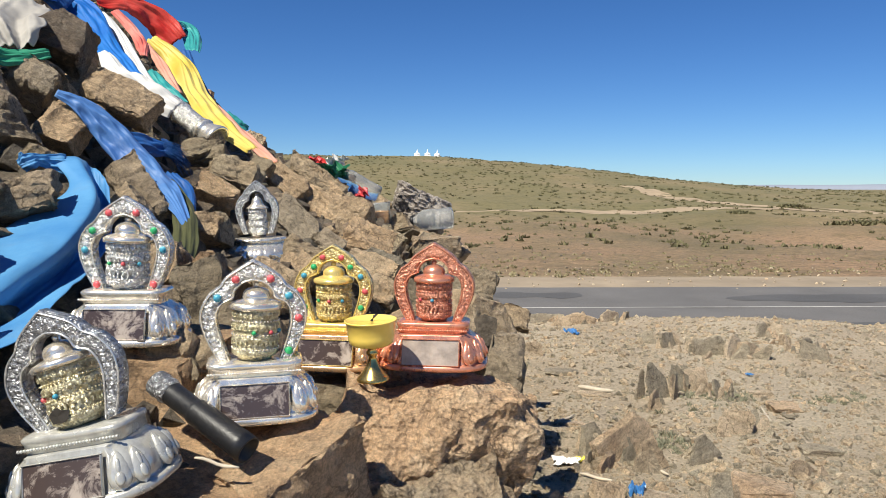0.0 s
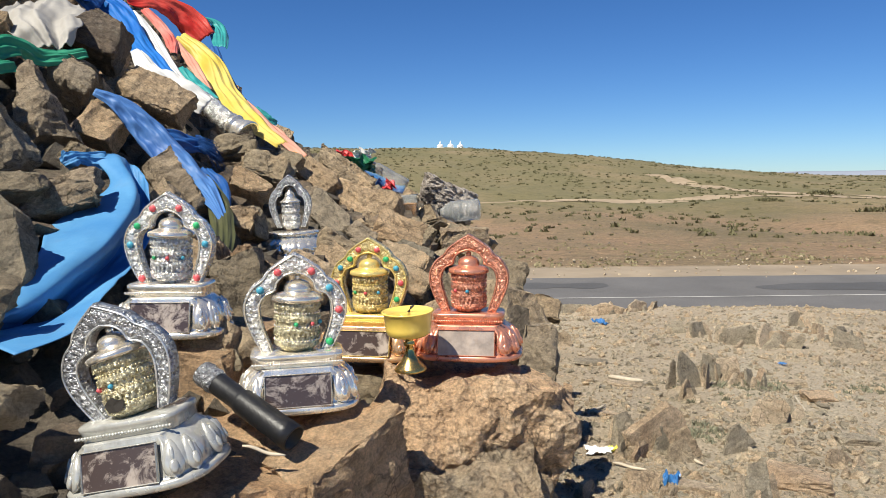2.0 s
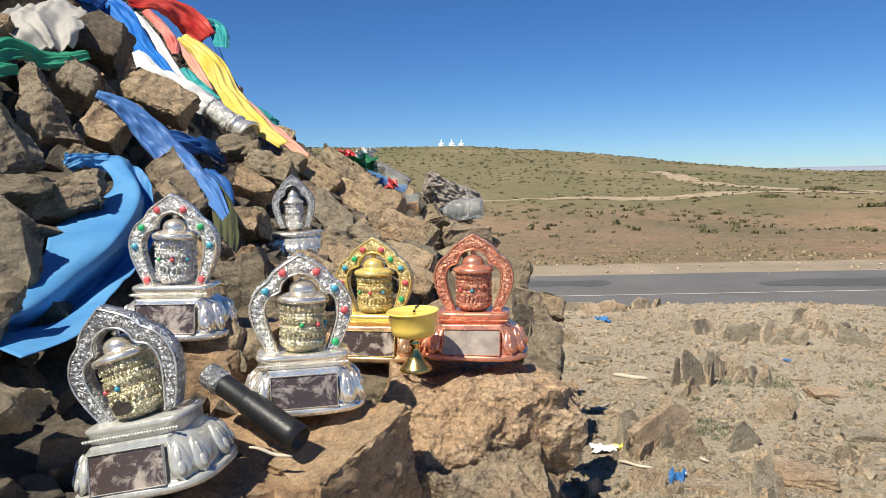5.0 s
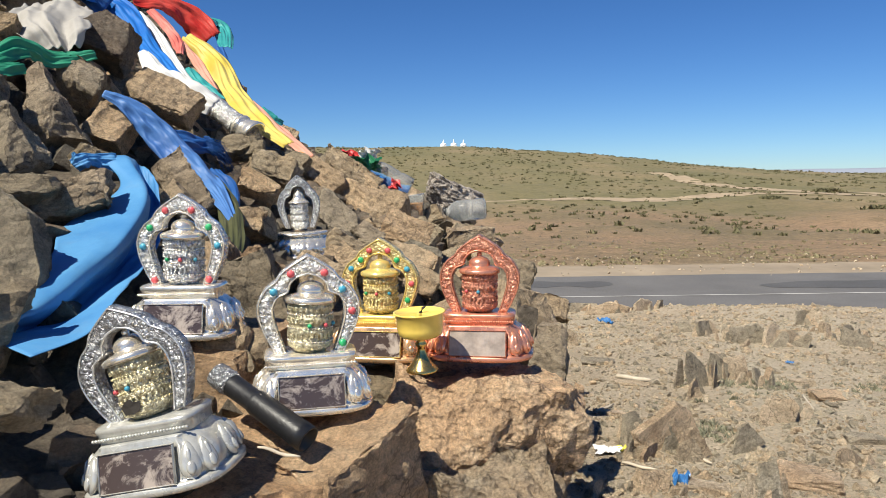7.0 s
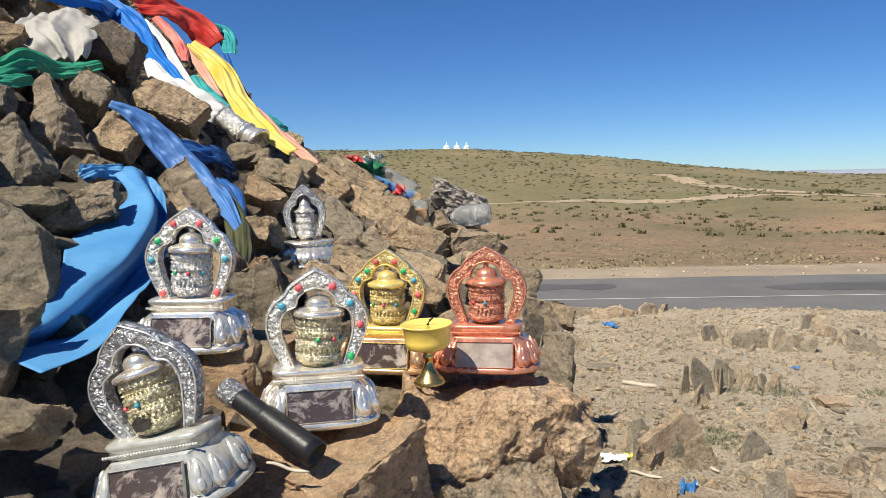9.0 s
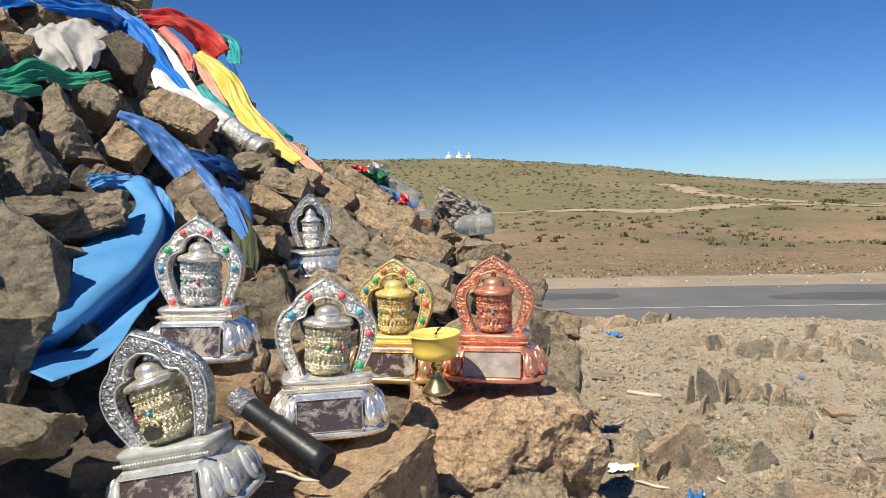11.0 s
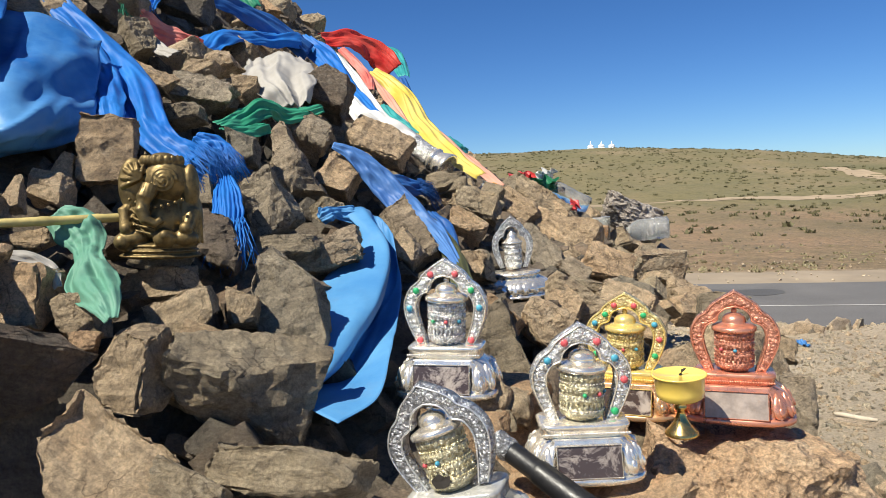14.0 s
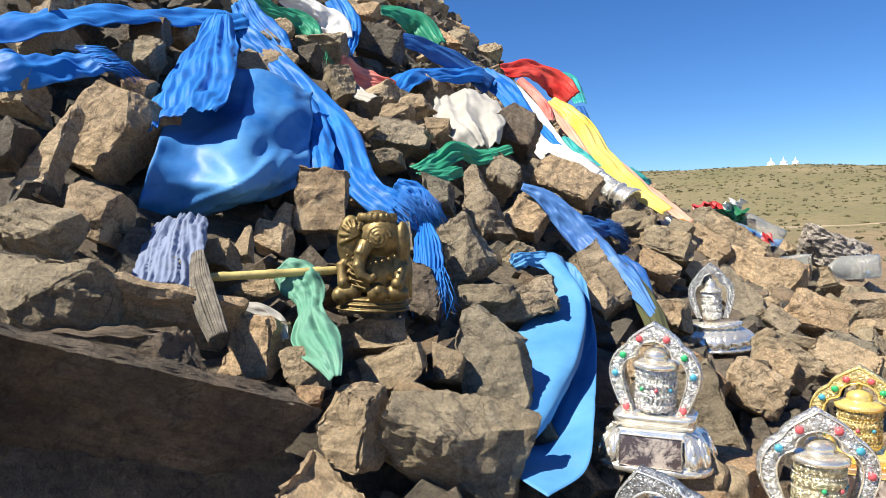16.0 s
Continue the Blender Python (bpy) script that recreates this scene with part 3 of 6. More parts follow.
big_stone("bar", 21, -1.045, 1.020, 1.385, 0.104, 0.045, 0.135, -14, 3, 24, ROCK_ORANGE)
stone("chunk", -1.086, 0.935, 1.318, 0.079, 0.063, 0.063, -30, 21, 13)
stone("wedge", -1.096, 0.860, 1.309, 0.040, 0.030, 0.071, -25, 1, 15)
stone("chunk", -1.098, 0.976, 1.354, 0.033, 0.033, 0.049, -25, 1, 15)
big_stone("chunk", 25, -1.591, 1.686, 1.820, 0.121, 0.098, 0.098, -25, 1, 15, ROCK_DARK)
stone("chunk", -1.453, 1.367, 1.684, 0.054, 0.043, 0.043, -25, 1, 15)
big_stone("block", 27, -1.718, 2.320, 2.010, 0.206, 0.126, 0.148, -29, 16, 14, ROCK_DARK)
big_stone("block", 28, -1.851, 2.439, 2.186, 0.128, 0.063, 0.074, -25, 1, 15)
big_stone("block", 29, -1.157, 1.505, 1.537, 0.155, 0.079, 0.093, -28, 11, 15, ROCK_GREY)
big_stone("slab", 30, -1.259, 1.435, 1.580, 0.175, 0.059, 0.053, -32, 27, 12)
big_stone("chunk", 31, -1.120, 1.356, 1.479, 0.106, 0.062, 0.062, -23, -8, 16)
big_stone("chunk", 32, -1.223, 1.703, 1.649, 0.118, 0.079, 0.079, -21, -18, 16)
stone("chunk", -1.128, 1.652, 1.567, 0.072, 0.066, 0.066, -25, 1, 15)
big_stone("slab", 34, -1.229, 1.601, 1.615, 0.098, 0.063, 0.057, -25, 1, 15)
stone("slab", -1.056, 1.176, 1.395, 0.081, 0.051, 0.046, -29, 16, 14)
big_stone("block", 36, -0.993, 1.368, 1.387, 0.096, 0.081, 0.106, -25, -2, 16, ROCK_GREY)
big_stone("wedge", 37, -0.939, 1.488, 1.365, 0.119, 0.089, 0.212, -21, -20, 16, ROCK_GREY)
big_stone("block", 38, -0.965, 1.675, 1.443, 0.117, 0.099, 0.117, -31, 26, 13, ROCK_GREY)
big_stone("block", 39, -0.864, 1.638, 1.339, 0.105, 0.089, 0.154, -32, 29, 12)
big_stone("block", 40, -0.840, 1.854, 1.425, 0.200, 0.107, 0.126, -32, 29, 12)
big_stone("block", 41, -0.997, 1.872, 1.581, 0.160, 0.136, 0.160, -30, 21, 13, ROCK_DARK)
big_stone("block", 42, -0.870, 1.256, 1.269, 0.097, 0.082, 0.148, -19, -26, 16, ROCK_GREY)
big_stone("slab", 43, -0.778, 1.141, 1.193, 0.129, 0.052, 0.047, -25, -2, 16)
big_stone("block", 46, -0.664, 1.541, 1.174, 0.108, 0.091, 0.209, -19, -28, 15, ROCK_GREY)
big_stone("block", 47, -0.710, 2.081, 1.301, 0.120, 0.074, 0.087, -25, 1, 15)
big_stone("block", 48, -0.610, 2.068, 1.229, 0.162, 0.094, 0.110, -30, 21, 13)
big_stone("block", 49, -0.850, 0.866, 1.168, 0.148, 0.057, 0.067, -24, -6, 16)
big_stone("block", 50, -0.774, 0.813, 1.128, 0.102, 0.057, 0.067, -21, -20, 16)
stone("chunk", -0.721, 0.882, 1.127, 0.048, 0.048, 0.056, -25, 1, 15)
big_stone("block", 52, -0.866, 1.054, 1.217, 0.124, 0.088, 0.104, -31, 26, 13, ROCK_DARK)
stone("wedge", -0.940, 1.133, 1.302, 0.041, 0.031, 0.070, -23, -8, 16)
big_stone("block", 54, -1.111, 0.531, 1.260, 0.176, 0.090, 0.106, -26, 5, 15)
big_stone("bar", 55, -1.010, 0.625, 1.227, 0.196, 0.020, 0.091, 23, 16, 47)
# overhanging slab: shade on its front is painted with the darker rock
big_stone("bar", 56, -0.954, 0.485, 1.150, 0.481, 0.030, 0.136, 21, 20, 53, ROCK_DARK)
big_stone("panel", 59, -0.693, 0.532, 1.018, 0.158, 0.055, 0.130, -48, 32, -3)
big_stone("block", 60, -0.751, 0.670, 1.091, 0.078, 0.066, 0.125, -26, -4, 3)
big_stone("block", 61, -0.655, 0.755, 1.048, 0.205, 0.115, 0.128, 20, 21, 26)
stone("chunk", -0.713, 0.767, 1.105, 0.061, 0.041, 0.041, -30, 11, 1, ROCK_ORANGE)
stone("block", -0.600, 0.545, 1.008, 0.082, 0.032, 0.038, -32, 21, -1)
stone("chunk", -0.857, 0.714, 1.144, 0.056, 0.056, 0.059, -23, -8, 16)
big_stone("block", 66, -0.925, 0.696, 1.171, 0.080, 0.068, 0.099, -25, 1, 15)
big_stone("slab", 67, -1.023, 0.805, 1.240, 0.093, 0.033, 0.030, -25, -2, 16)
stone("block", -1.099, 0.808, 1.293, 0.073, 0.048, 0.056, -25, 1, 15)
stone("chunk", -1.096, 0.704, 1.280, 0.067, 0.042, 0.042, -25, 1, 15)
stone("chunk", -0.813, 0.667, 1.125, 0.037, 0.026, 0.026, -25, 1, 15, ROCK_ORANGE)
big_stone("block", 71, -0.691, 2.074, 1.288, 0.118, 0.054, 0.064, -28, -0, -9)
big_stone("block", 72, -0.605, 2.070, 1.229, 0.167, 0.077, 0.090, -31, 14, -11)
big_stone("block", 73, -0.537, 2.455, 1.204, 0.178, 0.081, 0.095, -38, 36, -17)
big_stone("block", 74, -0.429, 2.460, 1.126, 0.159, 0.074, 0.087, -37, 33, -16)
big_stone("panel", 75, -0.409, 1.974, 1.096, 0.177, 0.042, 0.100, -38, 36, -17, ROCK_GREY)
big_stone("block", 76, -0.306, 1.927, 1.047, 0.094, 0.053, 0.063, -37, 35, -16, ROCK_GREY)
big_stone("block", 77, -0.338, 2.463, 1.072, 0.166, 0.141, 0.189, -31, 13, -11)
big_stone("block", 78, -0.469, 2.811, 1.211, 0.118, 0.054, 0.064, -28, -0, -9)
big_stone("slab", 79, -0.436, 2.644, 1.169, 0.157, 0.098, 0.089, -35, 27, -14)
big_stone("block", 80, -0.183, 2.257, 1.012, 0.120, 0.096, 0.113, -36, 31, -15)
big_stone("block", 81, -0.169, 1.708, 0.991, 0.163, 0.084, 0.099, -35, 27, -14)
big_stone("chunk", 82, -0.206, 3.041, 1.030, 0.152, 0.093, 0.093, -24, -20, -8)
big_stone("block", 83, 0.087, 2.013, 0.909, 0.146, 0.083, 0.097, -29, 5, -10)
stone("chunk", -0.509, 1.581, 1.104, 0.079, 0.079, 0.085, -28, -0, -9)
big_stone("block", 85, -0.428, 1.307, 1.022, 0.106, 0.086, 0.101, -35, 29, -14, ROCK_ORANGE)
big_stone("wedge", 86, -0.452, 1.219, 1.025, 0.052, 0.039, 0.093, -27, -4, -9, ROCK_GREY)
stone("block", -0.350, 1.453, 1.015, 0.083, 0.034, 0.041, -26, -8, -9, ROCK_DARK)
big_stone("block", 88, -0.377, 0.983, 0.953, 0.088, 0.066, 0.078, -28, -0, -9)
big_stone("block", 89, 0.132, 1.384, 0.848, 0.094, 0.080, 0.145, -30, 10, -11, ROCK_GREY)
big_stone("chunk", 90, 0.189, 1.807, 0.857, 0.102, 0.073, 0.073, -30, 10, -11)
stone("block", -0.301, 1.486, 1.025, 0.085, 0.062, 0.073, -35, 29, -14)
stone("slab", -0.614, 2.408, 1.265, 0.078, 0.056, 0.051, -32, 19, -12)
stone("block", -0.645, 1.461, 1.154, 0.072, 0.061, 0.072, -35, 29, -14)
big_stone("block", 94, -0.134, 1.549, 0.963, 0.088, 0.064, 0.075, -32, 19, -12)
stone("chunk", 0.095, 1.559, 0.867, 0.063, 0.063, 0.076, -28, -0, -9, ROCK_DARK)
big_stone("block", 96, -0.399, 1.222, 0.988, 0.100, 0.085, 0.204, -20, -22, 16)
big_stone("block", 97, -0.341, 1.375, 1.000, 0.114, 0.079, 0.093, -33, 31, 12)
big_stone("slab", 98, -0.292, 1.509, 1.017, 0.133, 0.098, 0.089, -33, 31, 12)
big_stone("block", 99, -0.230, 2.108, 1.033, 0.167, 0.103, 0.121, -33, 31, 12)
big_stone("slab", 100, -0.162, 1.852, 0.993, 0.118, 0.087, 0.079, -30, 21, 13, ROCK_GREY)
big_stone("chunk", 101, -0.522, 1.546, 1.107, 0.086, 0.073, 0.073, -25, 1, 15)
stone("block", -0.511, 1.296, 1.059, 0.073, 0.062, 0.084, -25, 1, 15)
big_stone("slab", 103, -0.603, 1.867, 1.177, 0.133, 0.097, 0.089, -31, 26, 13)
big_stone("slab", 104, -0.499, 2.645, 1.207, 0.258, 0.131, 0.119, -33, 32, 11)
big_stone("block", 108, -0.384, 0.982, 0.956, 0.070, 0.060, 0.086, -23, -8, 16)
big_stone("block", 109, -0.502, 1.286, 1.053, 0.092, 0.078, 0.112, -23, -21, -11)
big_stone("block", 110, -0.365, 1.011, 0.951, 0.097, 0.062, 0.073, -27, -1, -12)

big_stone("block", 144, -0.720, 1.199, 1.174, 0.150, 0.085, 0.088, -18, -22, 12, ROCK_GREY)
big_stone("panel", 45, -0.668, 0.925, 1.118, 0.110, 0.050, 0.215, -24, -16, 16, ROCK_GREY)
big_stone("slab", 63, -0.549, 0.653, 0.980, 0.210, 0.070, 0.064, -21, 5, 2)

# the two boulders in front, on which the wheels stand
boulder = new("boulder", rough_stone("block", 77, 5, 1.15))
boulder.data.materials[0] = GRANITE
boulder.parent = cairn
boulder.matrix_basis = pose(-0.032, 1.115, 0.705, 0, 7, 6) @ Matrix.Diagonal((0.32, 0.35, 0.415, 1))
boulder = new("boulder", rough_stone("block", 91, 5, 1.15))
boulder.data.materials[0] = GRANITE
boulder.parent = cairn
boulder.matrix_basis = pose(-0.05, 1.0, 0.645, 5, -5, -10) @ Matrix.Diagonal((0.33, 0.24, 0.43, 1))
big_stone("bar", 501, -0.240, 0.893, 0.776, 0.175, 0.27, 0.25, 2, -8, 54, ROCK_ORANGE)
big_stone("bar", 505, -0.300, 0.810, 0.755, 0.26, 0.20, 0.25, 6, 4, 30, ROCK_ORANGE)
big_stone("block", 503, -0.40, 0.70, 0.765, 0.30, 0.24, 0.22, 0, -6, 18, ROCK_ORANGE)
stone("block", -0.17, 1.19, 0.785, 0.24, 0.2, 0.19, 0, 2, -10, ROCK)
stone("block", -0.43, 1.02, 0.90, 0.26, 0.2, 0.165, 0, 0, -6, ROCK_ORANGE)
stone("block", -0.440, 1.70, 0.905, 0.20, 0.20, 0.19, 0, 0, 6, ROCK)
stone("block", -0.03, 2.98, 0.86, 0.21, 0.2, 0.28, 0, -4, 10, GRANITE)

# a tall stone on the near flank, added out of view to cast shade
big_stone("block", 504, -1.02, 0.170, 0.925, 0.30, 0.28, 0.84, 0, 3, 20, ROCK)

# a long stone added unseen behind the slab, keeping sun off the hollow below
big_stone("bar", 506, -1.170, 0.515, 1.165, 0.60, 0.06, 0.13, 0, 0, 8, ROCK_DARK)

# keep clear of the offerings
laid += [(-0.73, 1.41, 1.25, 0.07), (-0.65, 1.38, 1.20, 0.07), (-0.63, 1.28, 1.18, 0.07), (-0.61, 1.29, 1.10, 0.07), (-0.59, 1.10, 1.11, 0.07), (-0.56, 1.11, 1.06, 0.07), (-0.58, 0.96, 1.07, 0.07), (-0.53, 0.95, 1.04, 0.07), (-0.58, 0.87, 1.04, 0.07), (-0.50, 0.83, 1.02, 0.07), (-0.59, 0.80, 1.03, 0.07), (-0.53, 0.76, 1.01, 0.07)]
laid += [(-1.26, 0.99, 1.49, 0.13), (-1.23, 0.84, 1.42, 0.09), (-1.53, 1.23, 1.72, 0.06), (-0.62, 1.06, 1.10, 0.07), (-0.71, 1.41, 1.19, 0.05), (-0.44, 1.68, 1.07, 0.11), (-0.42, 1.55, 1.06, 0.12), (-0.835, 0.85, 1.28, 0.08), (-0.78, 2.45, 1.40, 0.12), (-0.14, 3.8, 1.12, 0.2), (-0.30, 3.5, 1.1, 0.1), (0.0, 3.6, 1.05, 0.12), (-0.6, 3.65, 1.25, 0.2)]


def fill_heap():
    """Smaller stones wherever the large ones leave the slope bare."""
    rnd = random.Random(4)
    count = 0
    for k in range(6000):
        x, y = rnd.uniform(-2.5, 0.12), rnd.uniform(0.35, 4.2)
        if x > -0.35 and y < 1.25 or x > -0.55 and y < 0.85:
            continue
        s = rnd.choice((0.07, 0.09, 0.12, 0.16)) * (1.0 if y < 1.9 else 1.25)
        z = heap(x, y) - (0.04 if y < 1.9 else 0.10) - sunk(x, y)
        if any(abs(x - a) < 0.75 * (r + s / 2) and abs(y - b) < 0.75 * (r + s / 2) and abs(z - c) < 1.2 * (r + s / 2) for a, b, c, r in laid):
            continue
        if count > 175:
            break
        count += 1
        kind = rnd.choice(("block", "block", "slab", "chunk", "wedge", "panel"))
        stone(kind, x, y, z, s * rnd.uniform(0.9, 1.5), s * rnd.uniform(0.7, 1.1), s * rnd.uniform(0.6, 1.1), rnd.uniform(-40, 40), rnd.uniform(0, 50), rnd.uniform(0, 180), ROCK if rnd.random() < 0.85 else ROCK_ORANGE)


fill_heap()


def scatter(name, material, owner, places, seed, label=""):
    """Many small stones in one mesh: places are (x, y, z, size)."""
    rnd = np.random.default_rng(seed)
    shapes = []
    for k in range(8):
        me = rough_stone(("chunk", "block", "slab", "wedge")[k % 4], 300 + k, 0)
        shapes.append((np.array([v.co[:] for v in me.vertices]), np.array([p.vertices[:] for p in me.polygons])))
        bpy.data.meshes.remove(me)
    verts, faces, base = [], [], 0
    for x, y, z, s in places:
        v, f = shapes[rnd.integers(8)]
        a, b, c = rnd.uniform(0, 2 * np.pi, 3)
        m = np.array(Euler((a * 0.2, b * 0.2, c)).to_matrix())
        verts.append((v * s * rnd.uniform(0.5, 1.3, 3)) @ m.T + (x, y, z))
        faces.append(f + base)
        base += len(v)
    me = bpy.data.meshes.new(name)
    me.from_pydata(np.concatenate(verts).tolist(), [], np.concatenate(faces).tolist())
    me.materials.append(material)
    ob = new(name, me)
    ob.parent = owner
    return tagged(ob, label, kind="stuff")


def rubble_places():
    rnd = random.Random(8)
    out = []
    while len(out) < 3800:
        x, y = rnd.uniform(-2.4, 0.2), rnd.uniform(0.3, 4.6)
        if y < 0.66 and x < -0.45:
            continue
        drop = 2.2 * smoothstep(-0.25, 0.45, x + 0.1 * max(0, 1.2 - y))
        z = heap(x, y) - 0.10 - sunk(x, y) - drop - 1.5 * smoothstep(4.2, 6.0, y) - 1.0 * smoothstep(0.45, -0.1, y) * smoothstep(-0.9, -0.3, x) - 1.3 * max(0, 0.5 - y)
        out.append((x, y, z + rnd.uniform(0, 0.02), rnd.choice((0.03, 0.04, 0.06, 0.08))))
    return out


# far darker than the schist: gap shade is put into this colour
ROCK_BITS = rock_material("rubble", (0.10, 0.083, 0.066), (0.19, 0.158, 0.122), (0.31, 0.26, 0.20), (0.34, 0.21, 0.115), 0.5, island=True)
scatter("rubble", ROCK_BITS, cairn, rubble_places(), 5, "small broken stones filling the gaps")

# ---- prayer wheels ----


def beads(bm, points, r, segs=6, rows=4):
    for p in points:
        ball(bm, p, r, segs, rows)
    return bm


# half of the arch's outline, from the foot to the peak (across, up)
ARCH_OUT = spline([(0.043, 0.072), (0.054, 0.092), (0.0635, 0.118), (0.064, 0.140), (0.054, 0.160), (0.041, 0.171), (0.033, 0.182), (0.020, 0.192), (0.0, 0.205)], 6)
ARCH_IN = spline([(0.029, 0.072), (0.0362, 0.094), (0.0425, 0.118), (0.043, 0.134), (0.037, 0.147), (0.025, 0.153), (0.0215, 0.164), (0.0125, 0.173), (0.0, 0.176)], 6)


def arch_mesh(width=1.0, depth=0.016):
    """The ogee arch: a band between two outlines, rounded in front."""
    out = [(-x * width, z) for x, z in ARCH_OUT] + [(x * width, z) for x, z in reversed(ARCH_OUT[:-1])]
    inn = [(-x * width, z) for x, z in ARCH_IN] + [(x * width, z) for x, z in reversed(ARCH_IN[:-1])]
    bm = bmesh.new()
    loops = []
    for (ax, az), (bx, bz) in zip(out, inn):
        section = []
        for k, y in ((0, depth / 2), (0, -depth / 2 + 0.004), (0.12, -depth / 2 + 0.0005), (0.3, -depth / 2 - 0.0015), (0.7, -depth / 2 - 0.0015), (0.88, -depth / 2 + 0.0005), (1, -depth / 2 + 0.004), (1, depth / 2)):
            section.append((ax + (bx - ax) * k, y, az + (bz - az) * k))
        loops.append(section)
    return rings(bm, loops)


def arch_point(s, k=0.5, width=1.0):
    """A place on the front of the arch: s from -1 (left foot) over 0 (peak) to 1."""
    i = (1 - abs(s)) * (len(ARCH_OUT) - 1)
    a, b = int(i), min(int(i) + 1, len(ARCH_OUT) - 1)
    o = ARCH_OUT[a] * (1 - i + a) + ARCH_OUT[b] * (i - a)
    n = ARCH_IN[a] * (1 - i + a) + ARCH_IN[b] * (i - a)
    p = o + (n - o) * k
    return Vector((math.copysign(p[0] * width, s), -0.0085, p[1]))


def base_mesh(width=0.168, depth=0.120, height=0.056, ribs=True):
    """The swelling foot: oval below, oblong above, with ribbed lobes on the sides."""
    bm = bmesh.new()
    loops = []
    n = 168
    prof = [(1.0, 0.0), (1.025, 0.002), (1.025, 0.0075), (0.985, 0.010), (0.915, 0.0105), (0.945, 0.016), (0.95, 0.023), (0.93, 0.031), (0.885, 0.039), (0.82, 0.046), (0.745, 0.051), (0.70, 0.0545), (0.69, height)]
    for k, z in prof:
        loop = []
        for i in range(n):
            a = 2 * math.pi * i / n
            c, s = math.cos(a), math.sin(a)
            e = 0.62
            x = math.copysign(abs(c) ** e, c) * width / 2 * k
            y = math.copysign(abs(s) ** e, s) * depth / 2 * k
            if ribs and 0.0102 < z < 0.054:
                f = smoothstep(0.40, 0.6, abs(c)) if s < 0 else 1
                lobe = 1 + 0.055 * f * (abs(math.sin(7 * a)) ** 0.6 - 0.6) * math.sin(math.pi * min(1, (z - 0.006) / 0.05))
                x, y = x * lobe, y * lobe
            if s < 0 and abs(x) < width * 0.285 and z > 0.0102:
                y = -depth / 2 * (0.93 - 0.27 * z / height)
            loop.append((x, y, z))
        loops.append(loop)
    return rings(bm, loops)


def drum_profile(r=0.0275, h=0.062):
    p = [(r * 0.72, -0.004), (r * 0.8, 0.0), (r * 0.96, 0.002)]
    bands = 7
    for i in range(bands):
        z = 0.004 + (h - 0.006) * i / bands
        d = (h - 0.006) / bands
        k = 1.03 if i % 2 == 0 else 0.97
        p += [(r * k, z), (r * k * 1.01, z + d * 0.5), (r * k, z + d * 0.9)]
    return p + [(r, h)]


def oblong(width, depth, z, n=34, inset=0.0):
    """Points round a rounded oblong."""
    pts = []
    for i in range(n):
        a = 2 * math.pi * i / n
        c, s = math.cos(a), math.sin(a)
        pts.append(Vector((math.copysign(abs(c) ** 0.35, c) * (width / 2 - inset), math.copysign(abs(s) ** 0.35, s) * (depth / 2 - inset), z)))
    return pts


